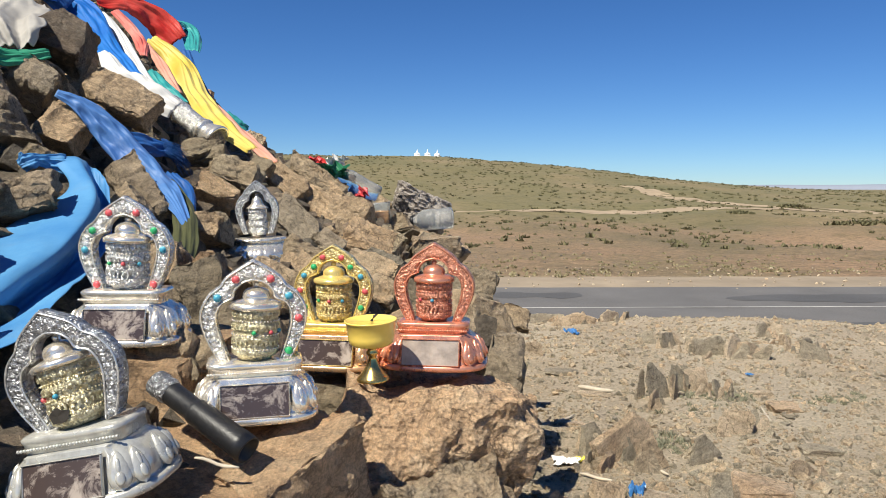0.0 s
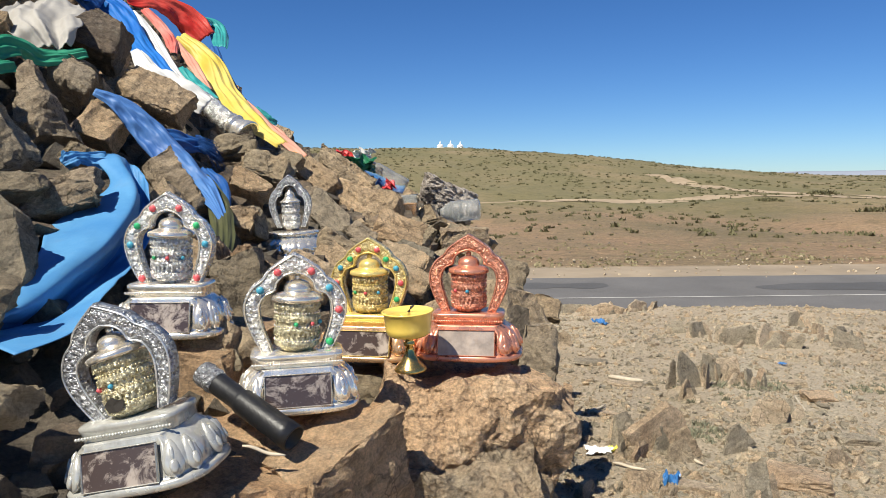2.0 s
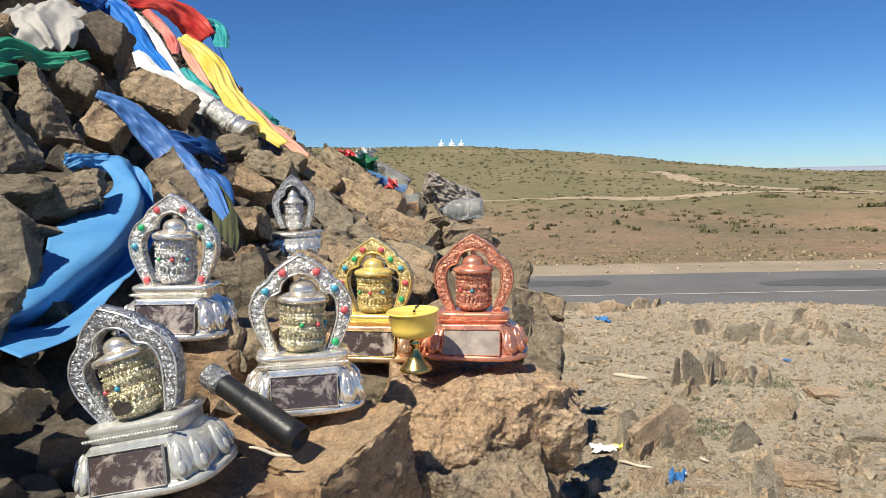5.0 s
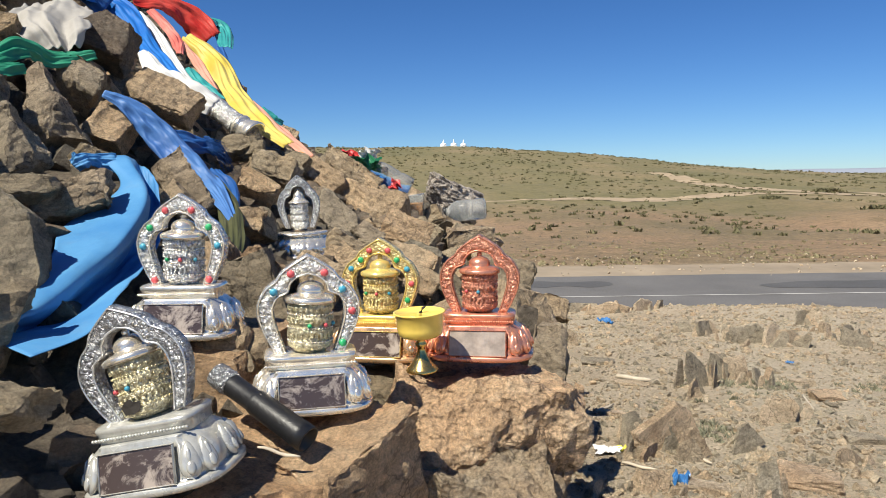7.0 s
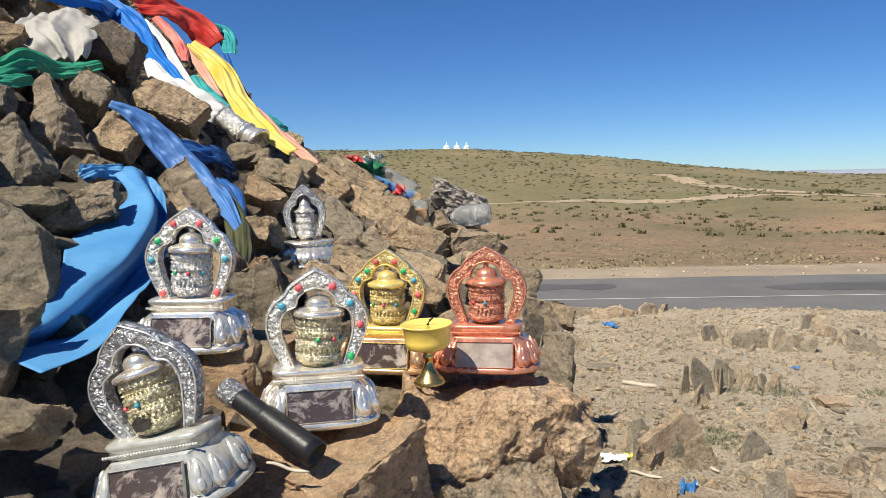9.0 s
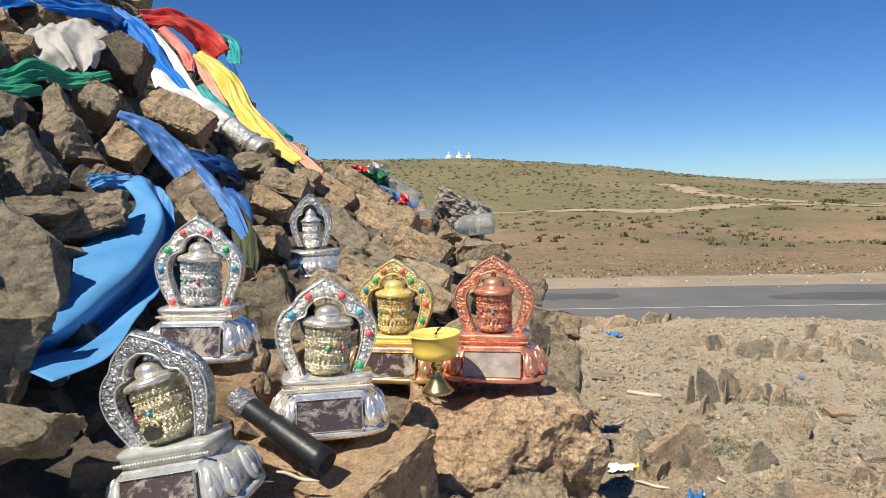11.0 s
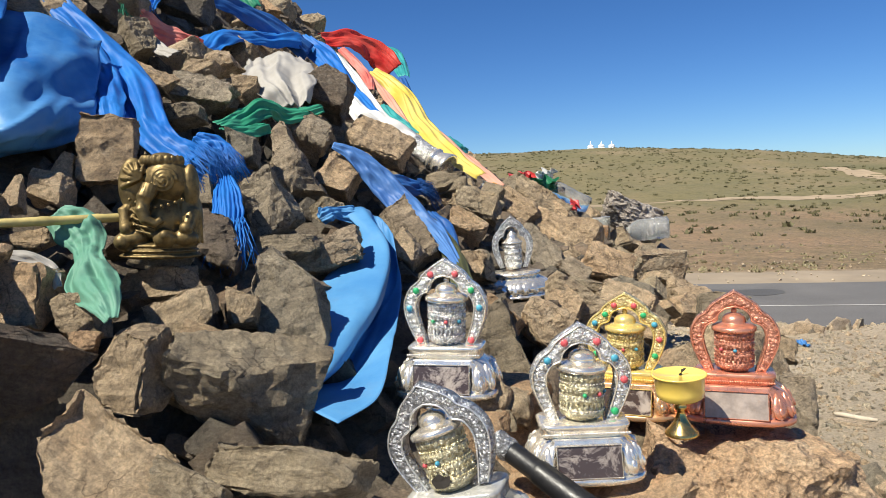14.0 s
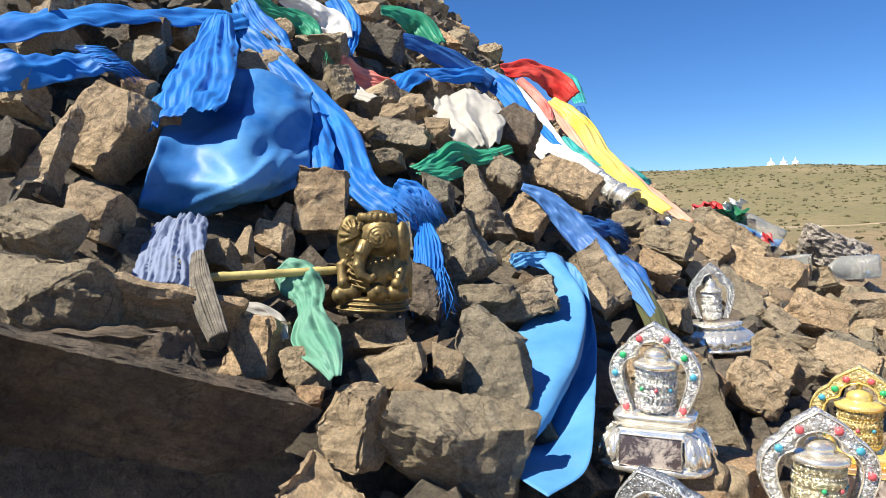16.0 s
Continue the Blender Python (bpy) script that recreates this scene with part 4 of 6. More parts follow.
def prayer_wheel(place, label, plain, relief, base, drum, drum_plain, gems, mirror=None, frame_mat=None, lean=(0, 0, 0), seed=0, spread=1.0, bent=0, torn=False):
    rnd = random.Random(seed)
    w = thing("prayer_wheel", place, label, "prayer wheel", "prayer wheels on the cairn")
    foot = part("base", base_mesh(), base, w)
    foot.matrix_basis = Matrix.Diagonal((spread, spread, 1, 1))
    # plinth under the arch
    bm = bmesh.new()
    rings(bm, [[(p.x * k, p.y * k, z) for p in oblong(0.112, 0.062, 0, 48)] for k, z in ((0.97, 0.0555), (1.0, 0.057), (1.0, 0.066), (1.03, 0.068), (1.03, 0.072), (0.98, 0.074))])
    part("plinth", bm, plain if base is not PLASTIC else base, w)
    part("bead_trim", beads(bmesh.new(), [Vector((-0.054 + 0.108 * i / 30, -0.0325, 0.062)) for i in range(31)], 0.0021), plain if base is not PLASTIC else base, w)
    # sloping front panel with its frame
    tilt = Matrix.Translation((0, -0.0521, 0.0300)) @ Euler((-0.263, 0, 0)).to_matrix().to_4x4()
    bm = bmesh.new()
    box(bm, (0, 0, 0), (0.087, 0.003, 0.040))
    bmesh.ops.transform(bm, matrix=tilt, verts=bm.verts)
    part("mirror", bm, mirror or MIRROR, foot, "flaking dark mirror panel", smooth=False)
    bm = bmesh.new()
    for x, z, sx, sz in ((0, 0.0207, 0.0905, 0.0016), (0, -0.0207, 0.0905, 0.0016), (-0.0444, 0, 0.0016, 0.040), (0.0444, 0, 0.0016, 0.040)):
        box(bm, (x, -0.001, z), (sx, 0.0045, sz), bevel=0.001)
    bmesh.ops.transform(bm, matrix=tilt, verts=bm.verts)
    part("panel_frame", bm, frame_mat or (base if base is PLASTIC else plain), foot)
    # petals fanning round the two ends
    for side in (-1, 1):
        for k, deg in enumerate((-50, -24, 3, 30, 56)):
            a = math.radians(deg)
            c, q = math.cos(a), math.sin(a)
            at = Vector((side * abs(c) ** 0.62 * 0.0785, math.copysign(abs(q) ** 0.62, q) * 0.0560, 0.0275))
            face = math.atan2(math.copysign(abs(q) ** 1.38 / 0.060, q), side * abs(c) ** 1.38 / 0.084)
            m = Matrix.Translation(at) @ Euler((0, 0, face)).to_matrix().to_4x4() @ Euler((0, -0.36, 0)).to_matrix().to_4x4()
            wide = 0.0118 if k == 0 else 0.0098
            bm = bmesh.new()
            # a drop-shaped leaf, broad below
            loops = []
            for i in range(11):
                u = i / 10
                half = wide * math.sin(math.pi * u ** 0.72) ** 0.75 + 0.0003
                loops.append([(0.0062 * math.sin(math.pi * u) ** 0.6 * math.cos(j * math.pi / 6) - 0.002, half * math.sin(j * math.pi / 6), -0.0185 + 0.042 * u) for j in range(12)])
            rings(bm, loops)
            bmesh.ops.transform(bm, matrix=m, verts=bm.verts)
            part("petal", bm, base, foot)
            bm = bmesh.new()
            ball(bm, (0.0032, 0, -0.006), (0.0026, wide * 0.42, 0.0075), 12, 8)
            ball(bm, (0.0030, 0, 0.007), (0.0020, wide * 0.22, 0.0085), 10, 6)
            bmesh.ops.transform(bm, matrix=m, verts=bm.verts)
            part("teardrop", bm, base, foot)
    arch = part("arch", arch_mesh(), relief, w)
    arch.matrix_basis = Matrix.Translation((0, 0, 0.073)) @ pose(0, 0, 0, 0, bent, 0) @ Matrix.Translation((0, 0, -0.073))
    # raised edging along both outlines, and scrollwork between
    for k in (0.1, 0.9):
        part("edging", tube(bmesh.new(), [arch_point(-1 + 2 * i / 72 if i != 36 else 1e-6, k) for i in range(73)], 0.0013, 6), plain, arch)
    bm = bmesh.new()
    for i in range(150):
        s = -0.97 + 1.94 * i / 149
        c = arch_point(s or 1e-6, 0.5 + 0.27 * math.sin(i * 2.1))
        if any(abs(s - g) < 0.035 for g, _ in gems):
            continue
        size = rnd.uniform(0.0014, 0.0025)
        ball(bm, c + Vector((0, 0.0008, 0)), (size, 0.0022, size * rnd.uniform(0.8, 1.6)), 6, 4)
    part("scrollwork", bm, relief, arch)
    for s, m in gems:
        bm = ball(bmesh.new(), arch_point(s, 0.5) + Vector((0, -0.0012, 0)), (0.0050, 0.0036, 0.0050), 12, 8)
        part("gem", bm, m, arch)
        bm = bmesh.new()
        c = arch_point(s, 0.5)
        beads(bm, [c + Vector((0.0060 * math.cos(k), -0.0003, 0.0060 * math.sin(k))) for k in (2 * math.pi * j / 10 for j in range(10))], 0.0011, 5, 3)
        part("gem_setting", bm, plain, arch)
    # the drum on its spindle
    turn = Matrix.Translation((0, 0, 0.078)) @ pose(0, 0, 0, *lean)
    d = part("drum", lathe(drum_profile(), 48), drum, w)
    d.matrix_basis = turn
    bm = bmesh.new()
    for z in (0.011, 0.029, 0.047):
        beads(bm, [(0.0283 * math.cos(k), 0.0283 * math.sin(k), z) for k in (2 * math.pi * j / 40 for j in range(40))], 0.0014, 5, 3)
    part("bead_band", bm, drum_plain, d)
    bm = bmesh.new()
    for j in range(28):
        k = 2 * math.pi * j / 28
        for z in (0.019, 0.039, 0.055):
            m = Matrix.Translation((0.0278 * math.cos(k), 0.0278 * math.sin(k), z)) @ Euler((0, 0, k)).to_matrix().to_4x4()
            bmesh.ops.create_cube(bm, size=1, matrix=m @ Matrix.Diagonal((0.003, 0.0022 + 0.0014 * rnd.random(), 0.004 + 0.004 * rnd.random(), 1)))
    part("relief_letters", bm, drum, d, smooth=False)
    for j, m in enumerate((GEM_GREEN, GEM_RED, GEM_BLUE) if gems else (GEM_RED, GEM_BLUE)):
        k = -math.pi / 2 + (j - 1) * 0.75
        part("gem", ball(bmesh.new(), (0.0285 * math.cos(k), 0.0285 * math.sin(k), 0.033), (0.003, 0.003, 0.003), 8, 6), m, d)
    if torn:
        # a ragged hole in the sheet metal, its dark inside painted as a black patch
        bm = bmesh.new()
        rim = []
        for j in range(14):
            k = 2 * math.pi * j / 14
            r = 1 + 0.5 * noise.noise((math.cos(k) * 2, math.sin(k) * 2, 3))
            a = -math.pi / 2 - 0.12 + 0.42 * r * math.cos(k)
            rim.append(bm.verts.new((0.0305 * math.cos(a), 0.0305 * math.sin(a), 0.0125 + 0.0075 * r * math.sin(k))))
        hub = bm.verts.new((0.0305 * math.cos(-math.pi / 2 - 0.12), 0.0305 * math.sin(-math.pi / 2 - 0.12), 0.0125))
        for j in range(14):
            bm.faces.new((hub, rim[j], rim[(j + 1) % 14]))
        part("tear", bm, WICK, d, "ragged black patch painting the dark inside of a tear in the drum", smooth=False)
    part("cap", lathe([(0.0285, 0.0610), (0.0322, 0.0618), (0.0326, 0.0640), (0.0326, 0.0672), (0.0305, 0.0692), (0.0250, 0.0715), (0.0185, 0.0735), (0.0172, 0.0742), (0.0176, 0.0770), (0.0168, 0.0815), (0.0140, 0.0856), (0.0090, 0.0885), (0.0040, 0.0898), (0.0036, 0.0915), (0.0045, 0.0930), (0.0036, 0.0955), (0.0015, 0.0970)], 40), CHROME if drum_plain in (SILVER, PALE_GOLD) else drum_plain, d)
    part("spindle", lathe([(0.014, -0.0045), (0.014, -0.001), (0.004, -0.001), (0.004, 0.003)], 24), drum_plain, d)
    return w


GROWN = Matrix.Diagonal((1.03, 1.03, 0.98, 1))
R, G, B = GEM_RED, GEM_GREEN, GEM_BLUE
prayer_wheel(pose(-0.240, 0.893, 0.905, 0, 0, 14) @ GROWN, "silver tabletop prayer wheel with coral and turquoise beads on a stone", SILVER, SILVER_RELIEF, SILVER, PALE_GOLD_RELIEF, SILVER,
             [(-0.17, R), (0.17, R), (-0.47, B), (0.47, B), (0.70, R), (0.93, G)], lean=(0, 3, 40), seed=1, spread=0.90)
prayer_wheel(pose(-0.445, 0.990, 0.980, 0, 0, 1), "bright silver prayer wheel with red, green and blue beads", SILVER, SILVER_RELIEF, SILVER, SILVER_RELIEF, SILVER,
             [(-0.15, R), (0.15, R), (-0.47, G), (0.47, G), (-0.68, B), (0.68, B), (-0.95, R), (0.95, R)], lean=(0, 2, 10), seed=2, spread=0.95)
prayer_wheel(pose(-0.358, 0.716, 0.882, 0, -11, -5) @ Matrix.Diagonal((0.99, 1.03, 0.96, 1)), "tarnished prayer wheel with a grey plastic foot and torn drum", TARNISH, TARNISH_RELIEF, PLASTIC, PALE_GOLD_RELIEF, PALE_GOLD,
             [], lean=(-4, -9, 0), seed=3, spread=0.95, bent=-8, torn=True)
prayer_wheel(pose(-0.180, 1.165, 0.902, 0, 0, -8) @ GROWN, "gilt prayer wheel with red, green and blue beads", GOLD, GOLD_RELIEF, ROSE_GOLD, GOLD_RELIEF, GOLD,
             [(-0.12, R), (0.12, R), (-0.32, G), (0.32, G), (-0.52, B), (0.52, B), (-0.7, R), (0.7, R), (0.85, G), (-0.85, G)], seed=4)
prayer_wheel(pose(-0.012, 1.145, 0.907, 0, 0, -6) @ GROWN, "reddish copper-coloured prayer wheel with a dusty mirror panel", COPPER, COPPER_RELIEF, COPPER, COPPER_RELIEF, COPPER,
             [], mirror=MIRROR_CLEAN, seed=5)

# ---- scarves ----
OLIVE = cloth_material("olive_cloth", (0.05, 0.055, 0.02), (0.10, 0.10, 0.04), 0.7)
OUT = Vector((0.35, -0.75, 0.55)).normalized()


def scarf(name, material, label, folds, seed, fringe, line):
    """Soft cloth laid along a line of (x, y, z, width), gathered into long folds."""
    pts = spline(line, 14)
    bm = bmesh.new()
    rows, wide = [], 14 + 8 * folds
    n = len(pts)
    side0 = None
    for i, p in enumerate(pts):
        at = Vector(p[:3])
        d = Vector(pts[min(i + 1, n - 1)][:3]) - Vector(pts[max(i - 1, 0)][:3])
        side = d.cross(OUT).normalized()
        if side0 is not None and side.dot(side0) < 0:
            side = -side
        side0 = side
        lift = side.cross(d).normalized()
        if lift.dot(OUT) < 0:
            lift = -lift
        w = max(p[3], 0.006)
        u = i / (n - 1)
        ends = 1 + 0.10 * noise.noise((u * 7, seed, 0))
        row = []
        for j in range(wide + 1):
            v = 2 * j / wide - 1
            drift = 0.35 * noise.noise((u * 1.6, seed * 1.7, 1))
            across = folds * 0.9 * (v + drift)
            ridge = 1 - 2.2 * abs(noise.noise((u * 1.3 * n / 60 + 0.3, across, seed * 2.3)))
            fine = 1 - 2.2 * abs(noise.noise((u * 2.6 * n / 60, across * 2.4 + 7, seed * 1.3)))
            amp = min(0.020, w * 0.13)
            crumple = (0.16 if folds < 5 else 0.03) * min(w, 0.09) * noise.noise((u * 8 * n / 60, v * 2, seed + 3)) + 0.03 * min(w, 0.08) * noise.noise((u * 22 * n / 60, v * 6, seed))
            sag = -0.18 * min(w, 0.12) * v * v
            edge = 1 + 0.07 * noise.noise((u * 5, seed + 9, math.copysign(1, v))) * abs(v)
            row.append(bm.verts.new(at + side * (v * w / 2 * ends * edge) + lift * (amp * (ridge * 0.65 + 0.22 * fine) + crumple + sag)))
        rows.append(row)
    for a, b in zip(rows, rows[1:]):
        for j in range(wide):
            bm.faces.new((a[j], a[j + 1], b[j + 1], b[j]))
    ob = single(name, bm, material, Matrix(), label, "scarf" if "cloth" not in name else "cloth", "scarves on the cairn")
    thick = ob.modifiers.new("hem", "SOLIDIFY")
    thick.thickness = 0.0012
    if fringe:
        rnd = random.Random(seed)
        bm = bmesh.new()
        last, prev = Vector(pts[-1][:3]), Vector(pts[-6][:3])
        d = (last - prev).normalized()
        side = d.cross(OUT).normalized()
        w = line[-1][3]
        for k in range(150):
            a = last + side * rnd.uniform(-0.55, 0.55) * w + OUT * rnd.uniform(-0.004, 0.012) - d * rnd.uniform(0, 0.02)
            q = a + d * rnd.uniform(0.02, 0.05) + side * rnd.gauss(0, 0.008) + Vector((0, 0, -0.008))
            e = q + d * rnd.uniform(0.005, 0.03) + side * rnd.gauss(0, 0.014) + Vector((0, 0, -0.02)) + OUT * rnd.gauss(0, 0.006)
            tube(bm, (a, q, e), (0.0011, 0.0009, 0.0005), 3)
        f = part("fringe", bm, material, ob, "loose thread fringe")
        f["kind"] = "stuff"
    return ob




def drape(name, material, label, seed, grid, pleats=3.0, depth=0.006):
    """A wide cloth hung over the stones: a smooth sheet through a net of places (rows across, columns along), with soft pleats."""
    along = [spline(row, 12) for row in grid]
    net = [spline([row[i] for row in along], 12) for i in range(len(along[0]))]
    bm = bmesh.new()
    rows = []
    n, m = len(net), len(net[0])
    for i, line in enumerate(net):
        row = []
        for j, p in enumerate(line):
            u, v = i / (n - 1), j / (m - 1)
            a = Vector(net[min(i + 1, n - 1)][j]) - Vector(net[max(i - 1, 0)][j])
            b = Vector(line[min(j + 1, m - 1)]) - Vector(line[max(j - 1, 0)])
            out = a.cross(b).normalized()
            if out.dot(OUT) < 0:
                out = -out
            soft = noise.noise((u * 1.2 + seed, v * pleats + 0.8 * u, seed * 1.7)) + 0.5 * noise.noise((u * 2.3, v * pleats * 2.3, seed)) + 0.25 * noise.noise((u * 9, v * 9, seed + 4))
            crease = max(0, 1 - 9 * abs(noise.noise((u * 2.0 + 3, v * 2.6 + u, seed + 8))))
            row.append(bm.verts.new(Vector(p) + out * depth * (soft + 0.45 * crease)))
        rows.append(row)
    for p, q in zip(rows, rows[1:]):
        for j in range(m - 1):
            bm.faces.new((p[j], q[j], q[j + 1], p[j + 1]))
    ob = single(name, bm, material, Matrix(), label, "scarf", "scarves on the cairn")
    thick = ob.modifiers.new("hem", "SOLIDIFY")
    thick.thickness = 0.0012
    return ob


drape("blue_scarf", BLUE_PALE, "sun-faded light blue silk scarf hanging wide over stones", 3, [
    [(-0.771, 1.391, 1.254), (-0.700, 1.317, 1.192), (-0.719, 1.156, 1.130), (-0.652, 1.009, 1.097), (-0.626, 0.906, 1.067), (-0.611, 0.832, 1.040)],
    [(-0.732, 1.413, 1.254), (-0.631, 1.279, 1.179), (-0.591, 1.102, 1.114), (-0.580, 0.961, 1.071), (-0.581, 0.872, 1.043), (-0.587, 0.804, 1.033)],
    [(-0.707, 1.423, 1.239), (-0.659, 1.344, 1.153), (-0.626, 1.184, 1.080), (-0.611, 1.043, 1.039), (-0.616, 0.948, 1.010), (-0.624, 0.857, 1.007)],
    [(-0.683, 1.412, 1.225), (-0.646, 1.332, 1.122), (-0.608, 1.154, 1.065), (-0.581, 1.006, 1.037), (-0.570, 0.888, 1.013), (-0.602, 0.801, 1.015)],
    [(-0.652, 1.380, 1.197), (-0.611, 1.292, 1.103), (-0.563, 1.107, 1.061), (-0.525, 0.951, 1.043), (-0.504, 0.834, 1.017), (-0.530, 0.756, 1.007)],
])
drape("blue_scarf", BLUE_MID, "large bright blue silk cloth sagging between the stones", 5, [
    [(-1.458, 1.076, 1.665), (-1.444, 1.153, 1.687), (-1.395, 1.224, 1.695), (-1.326, 1.270, 1.678), (-1.285, 1.324, 1.655)],
    [(-1.335, 0.919, 1.546), (-1.300, 0.981, 1.530), (-1.241, 1.036, 1.560), (-1.228, 1.135, 1.587), (-1.234, 1.244, 1.581)],
    [(-1.283, 0.852, 1.479), (-1.241, 0.907, 1.474), (-1.153, 0.930, 1.477), (-1.168, 1.048, 1.505), (-1.193, 1.183, 1.517)],
    [(-1.272, 0.815, 1.422), (-1.212, 0.868, 1.417), (-1.111, 0.886, 1.411), (-1.117, 0.992, 1.439), (-1.153, 1.121, 1.463)],
    [(-1.295, 0.811, 1.377), (-1.245, 0.882, 1.374), (-1.154, 0.913, 1.379), (-1.151, 1.016, 1.391), (-1.170, 1.121, 1.415)],
    [(-1.322, 0.824, 1.355), (-1.286, 0.899, 1.349), (-1.224, 0.944, 1.371), (-1.202, 1.058, 1.393), (-1.196, 1.142, 1.424)],
], 4.5, 0.016)
scarf("blue_scarf", BLUE, "bright blue silk offering scarf draped over the stones", 4, 0, False, [(-1.604, 1.354, 1.891, 0.058), (-1.517, 1.231, 1.789, 0.121), (-1.403, 1.080, 1.682, 0.155), (-1.311, 0.964, 1.602, 0.154), (-1.252, 0.882, 1.545, 0.130)])
scarf("blue_scarf", BLUE, "bright blue silk offering scarf draped over the stones", 2, 2, True, [(-1.674, 1.419, 1.914, 0.062), (-1.605, 1.440, 1.859, 0.077), (-1.505, 1.434, 1.776, 0.083), (-1.364, 1.390, 1.659, 0.100), (-1.221, 1.306, 1.554, 0.105), (-1.109, 1.206, 1.464, 0.084), (-1.031, 1.150, 1.405, 0.068), (-0.967, 1.150, 1.363, 0.078)])
scarf("blue_scarf", BLUE, "bright blue silk offering scarf draped over the stones", 2, 3, False, [(-1.370, 1.353, 1.661, 0.070), (-1.281, 1.290, 1.584, 0.079), (-1.182, 1.188, 1.504, 0.073), (-1.123, 1.116, 1.449, 0.057)])
scarf("blue_scarf", BLUE, "bright blue silk offering scarf draped over the stones", 1, 4, False, [(-1.618, 0.749, 1.734, 0.101), (-1.612, 0.856, 1.775, 0.113), (-1.638, 0.989, 1.817, 0.118), (-1.649, 1.147, 1.855, 0.113), (-1.660, 1.315, 1.893, 0.109), (-1.626, 1.466, 1.908, 0.088)])
scarf("blue_scarf", BLUE, "bright blue silk offering scarf draped over the stones", 3, 5, False, [(-1.758, 1.602, 2.016, 0.068), (-1.693, 1.586, 1.944, 0.092), (-1.613, 1.564, 1.870, 0.098), (-1.555, 1.540, 1.809, 0.064)])
scarf("blue_scarf", BLUE, "bright blue silk offering scarf draped over the stones", 2, 6, True, [(-1.508, 0.682, 1.638, 0.105), (-1.486, 0.748, 1.646, 0.113), (-1.490, 0.826, 1.660, 0.106), (-1.480, 0.897, 1.680, 0.084)])
scarf("green_scarf", GREEN, "green silk scarf tucked among the stones", 2, 7, True, [(-1.807, 1.669, 2.059, 0.071), (-1.763, 1.746, 2.026, 0.082), (-1.715, 1.826, 2.001, 0.083), (-1.666, 1.826, 1.948, 0.073), (-1.622, 1.771, 1.869, 0.080)])
scarf("white_scarf", WHITE, "white silk offering scarf hanging down the cairn", 2, 8, False, [(-1.849, 1.911, 2.138, 0.078), (-1.788, 1.986, 2.094, 0.100), (-1.725, 2.029, 2.039, 0.110), (-1.678, 2.010, 1.969, 0.079)])
scarf("green_scarf", GREEN, "green silk scarf tucked among the stones", 2, 9, False, [(-1.857, 2.547, 2.233, 0.072), (-1.818, 2.669, 2.232, 0.137), (-1.758, 2.737, 2.188, 0.138), (-1.668, 2.721, 2.085, 0.087)])
scarf("blue_scarf", BLUE, "bright blue silk offering scarf draped over the stones", 3, 10, True, [(-1.864, 2.232, 2.202, 0.077), (-1.761, 2.171, 2.086, 0.095), (-1.675, 2.022, 1.961, 0.089), (-1.625, 1.914, 1.895, 0.076)])
scarf("blue_scarf", BLUE_DARK, "dark blue silk scarf lying between stones", 2, 11, False, [(-1.785, 2.261, 2.088, 0.088), (-1.720, 2.404, 2.076, 0.102), (-1.647, 2.552, 2.050, 0.106), (-1.548, 2.665, 1.987, 0.108), (-1.428, 2.741, 1.889, 0.096)])
scarf("blue_scarf", BLUE, "bright blue silk offering scarf draped over the stones", 3, 12, False, [(-1.478, 1.989, 1.768, 0.095), (-1.516, 2.214, 1.864, 0.124), (-1.524, 2.506, 1.911, 0.136), (-1.490, 2.767, 1.960, 0.122)])
scarf("red_scarf", PINK, "faded red silk scarf caught on the stones", 3, 13, False, [(-1.604, 1.797, 1.871, 0.063), (-1.561, 1.819, 1.825, 0.126), (-1.497, 1.882, 1.791, 0.100), (-1.430, 1.945, 1.760, 0.083)])
scarf("white_scarf", GREYWHITE, "dusty white cloth caught on the stones", 2, 14, False, [(-1.511, 1.748, 1.798, 0.031), (-1.403, 1.675, 1.716, 0.041), (-1.300, 1.604, 1.672, 0.039)])
scarf("white_scarf", GREYWHITE, "dusty white cloth caught on the stones", 3, 15, False, [(-1.326, 2.203, 1.770, 0.179), (-1.158, 1.901, 1.669, 0.206), (-1.041, 1.703, 1.588, 0.168), (-0.997, 1.654, 1.524, 0.089)])
scarf("green_scarf", GREEN, "green silk scarf tucked among the stones", 2, 16, False, [(-1.050, 1.383, 1.455, 0.039), (-1.045, 1.472, 1.478, 0.062), (-1.029, 1.567, 1.515, 0.072), (-0.994, 1.629, 1.497, 0.051), (-0.934, 1.695, 1.516, 0.033)])
scarf("green_scarf", GREEN, "green silk scarf tucked among the stones", 2, 17, False, [(-1.029, 1.370, 1.440, 0.032), (-1.011, 1.434, 1.444, 0.047), (-0.991, 1.501, 1.458, 0.041)])
scarf("red_scarf", RED, "red silk scarf at the edge of the cairn", 2, 18, False, [(-1.591, 3.274, 2.062, 0.092), (-1.507, 3.418, 2.079, 0.151), (-1.411, 3.521, 2.029, 0.170), (-1.308, 3.538, 1.924, 0.128)])
scarf("red_scarf", PINK, "faded red silk scarf caught on the stones", 2, 19, False, [(-1.506, 3.285, 2.006, 0.042), (-1.405, 3.228, 1.914, 0.052), (-1.309, 3.095, 1.823, 0.055), (-1.239, 2.952, 1.741, 0.029)])
scarf("teal_scarf", TEAL, "teal silk scarf at the edge of the cairn", 2, 20, False, [(-1.608, 3.944, 2.159, 0.070), (-1.751, 4.709, 2.281, 0.121), (-1.681, 4.761, 2.216, 0.130), (-1.406, 4.010, 1.963, 0.071)])
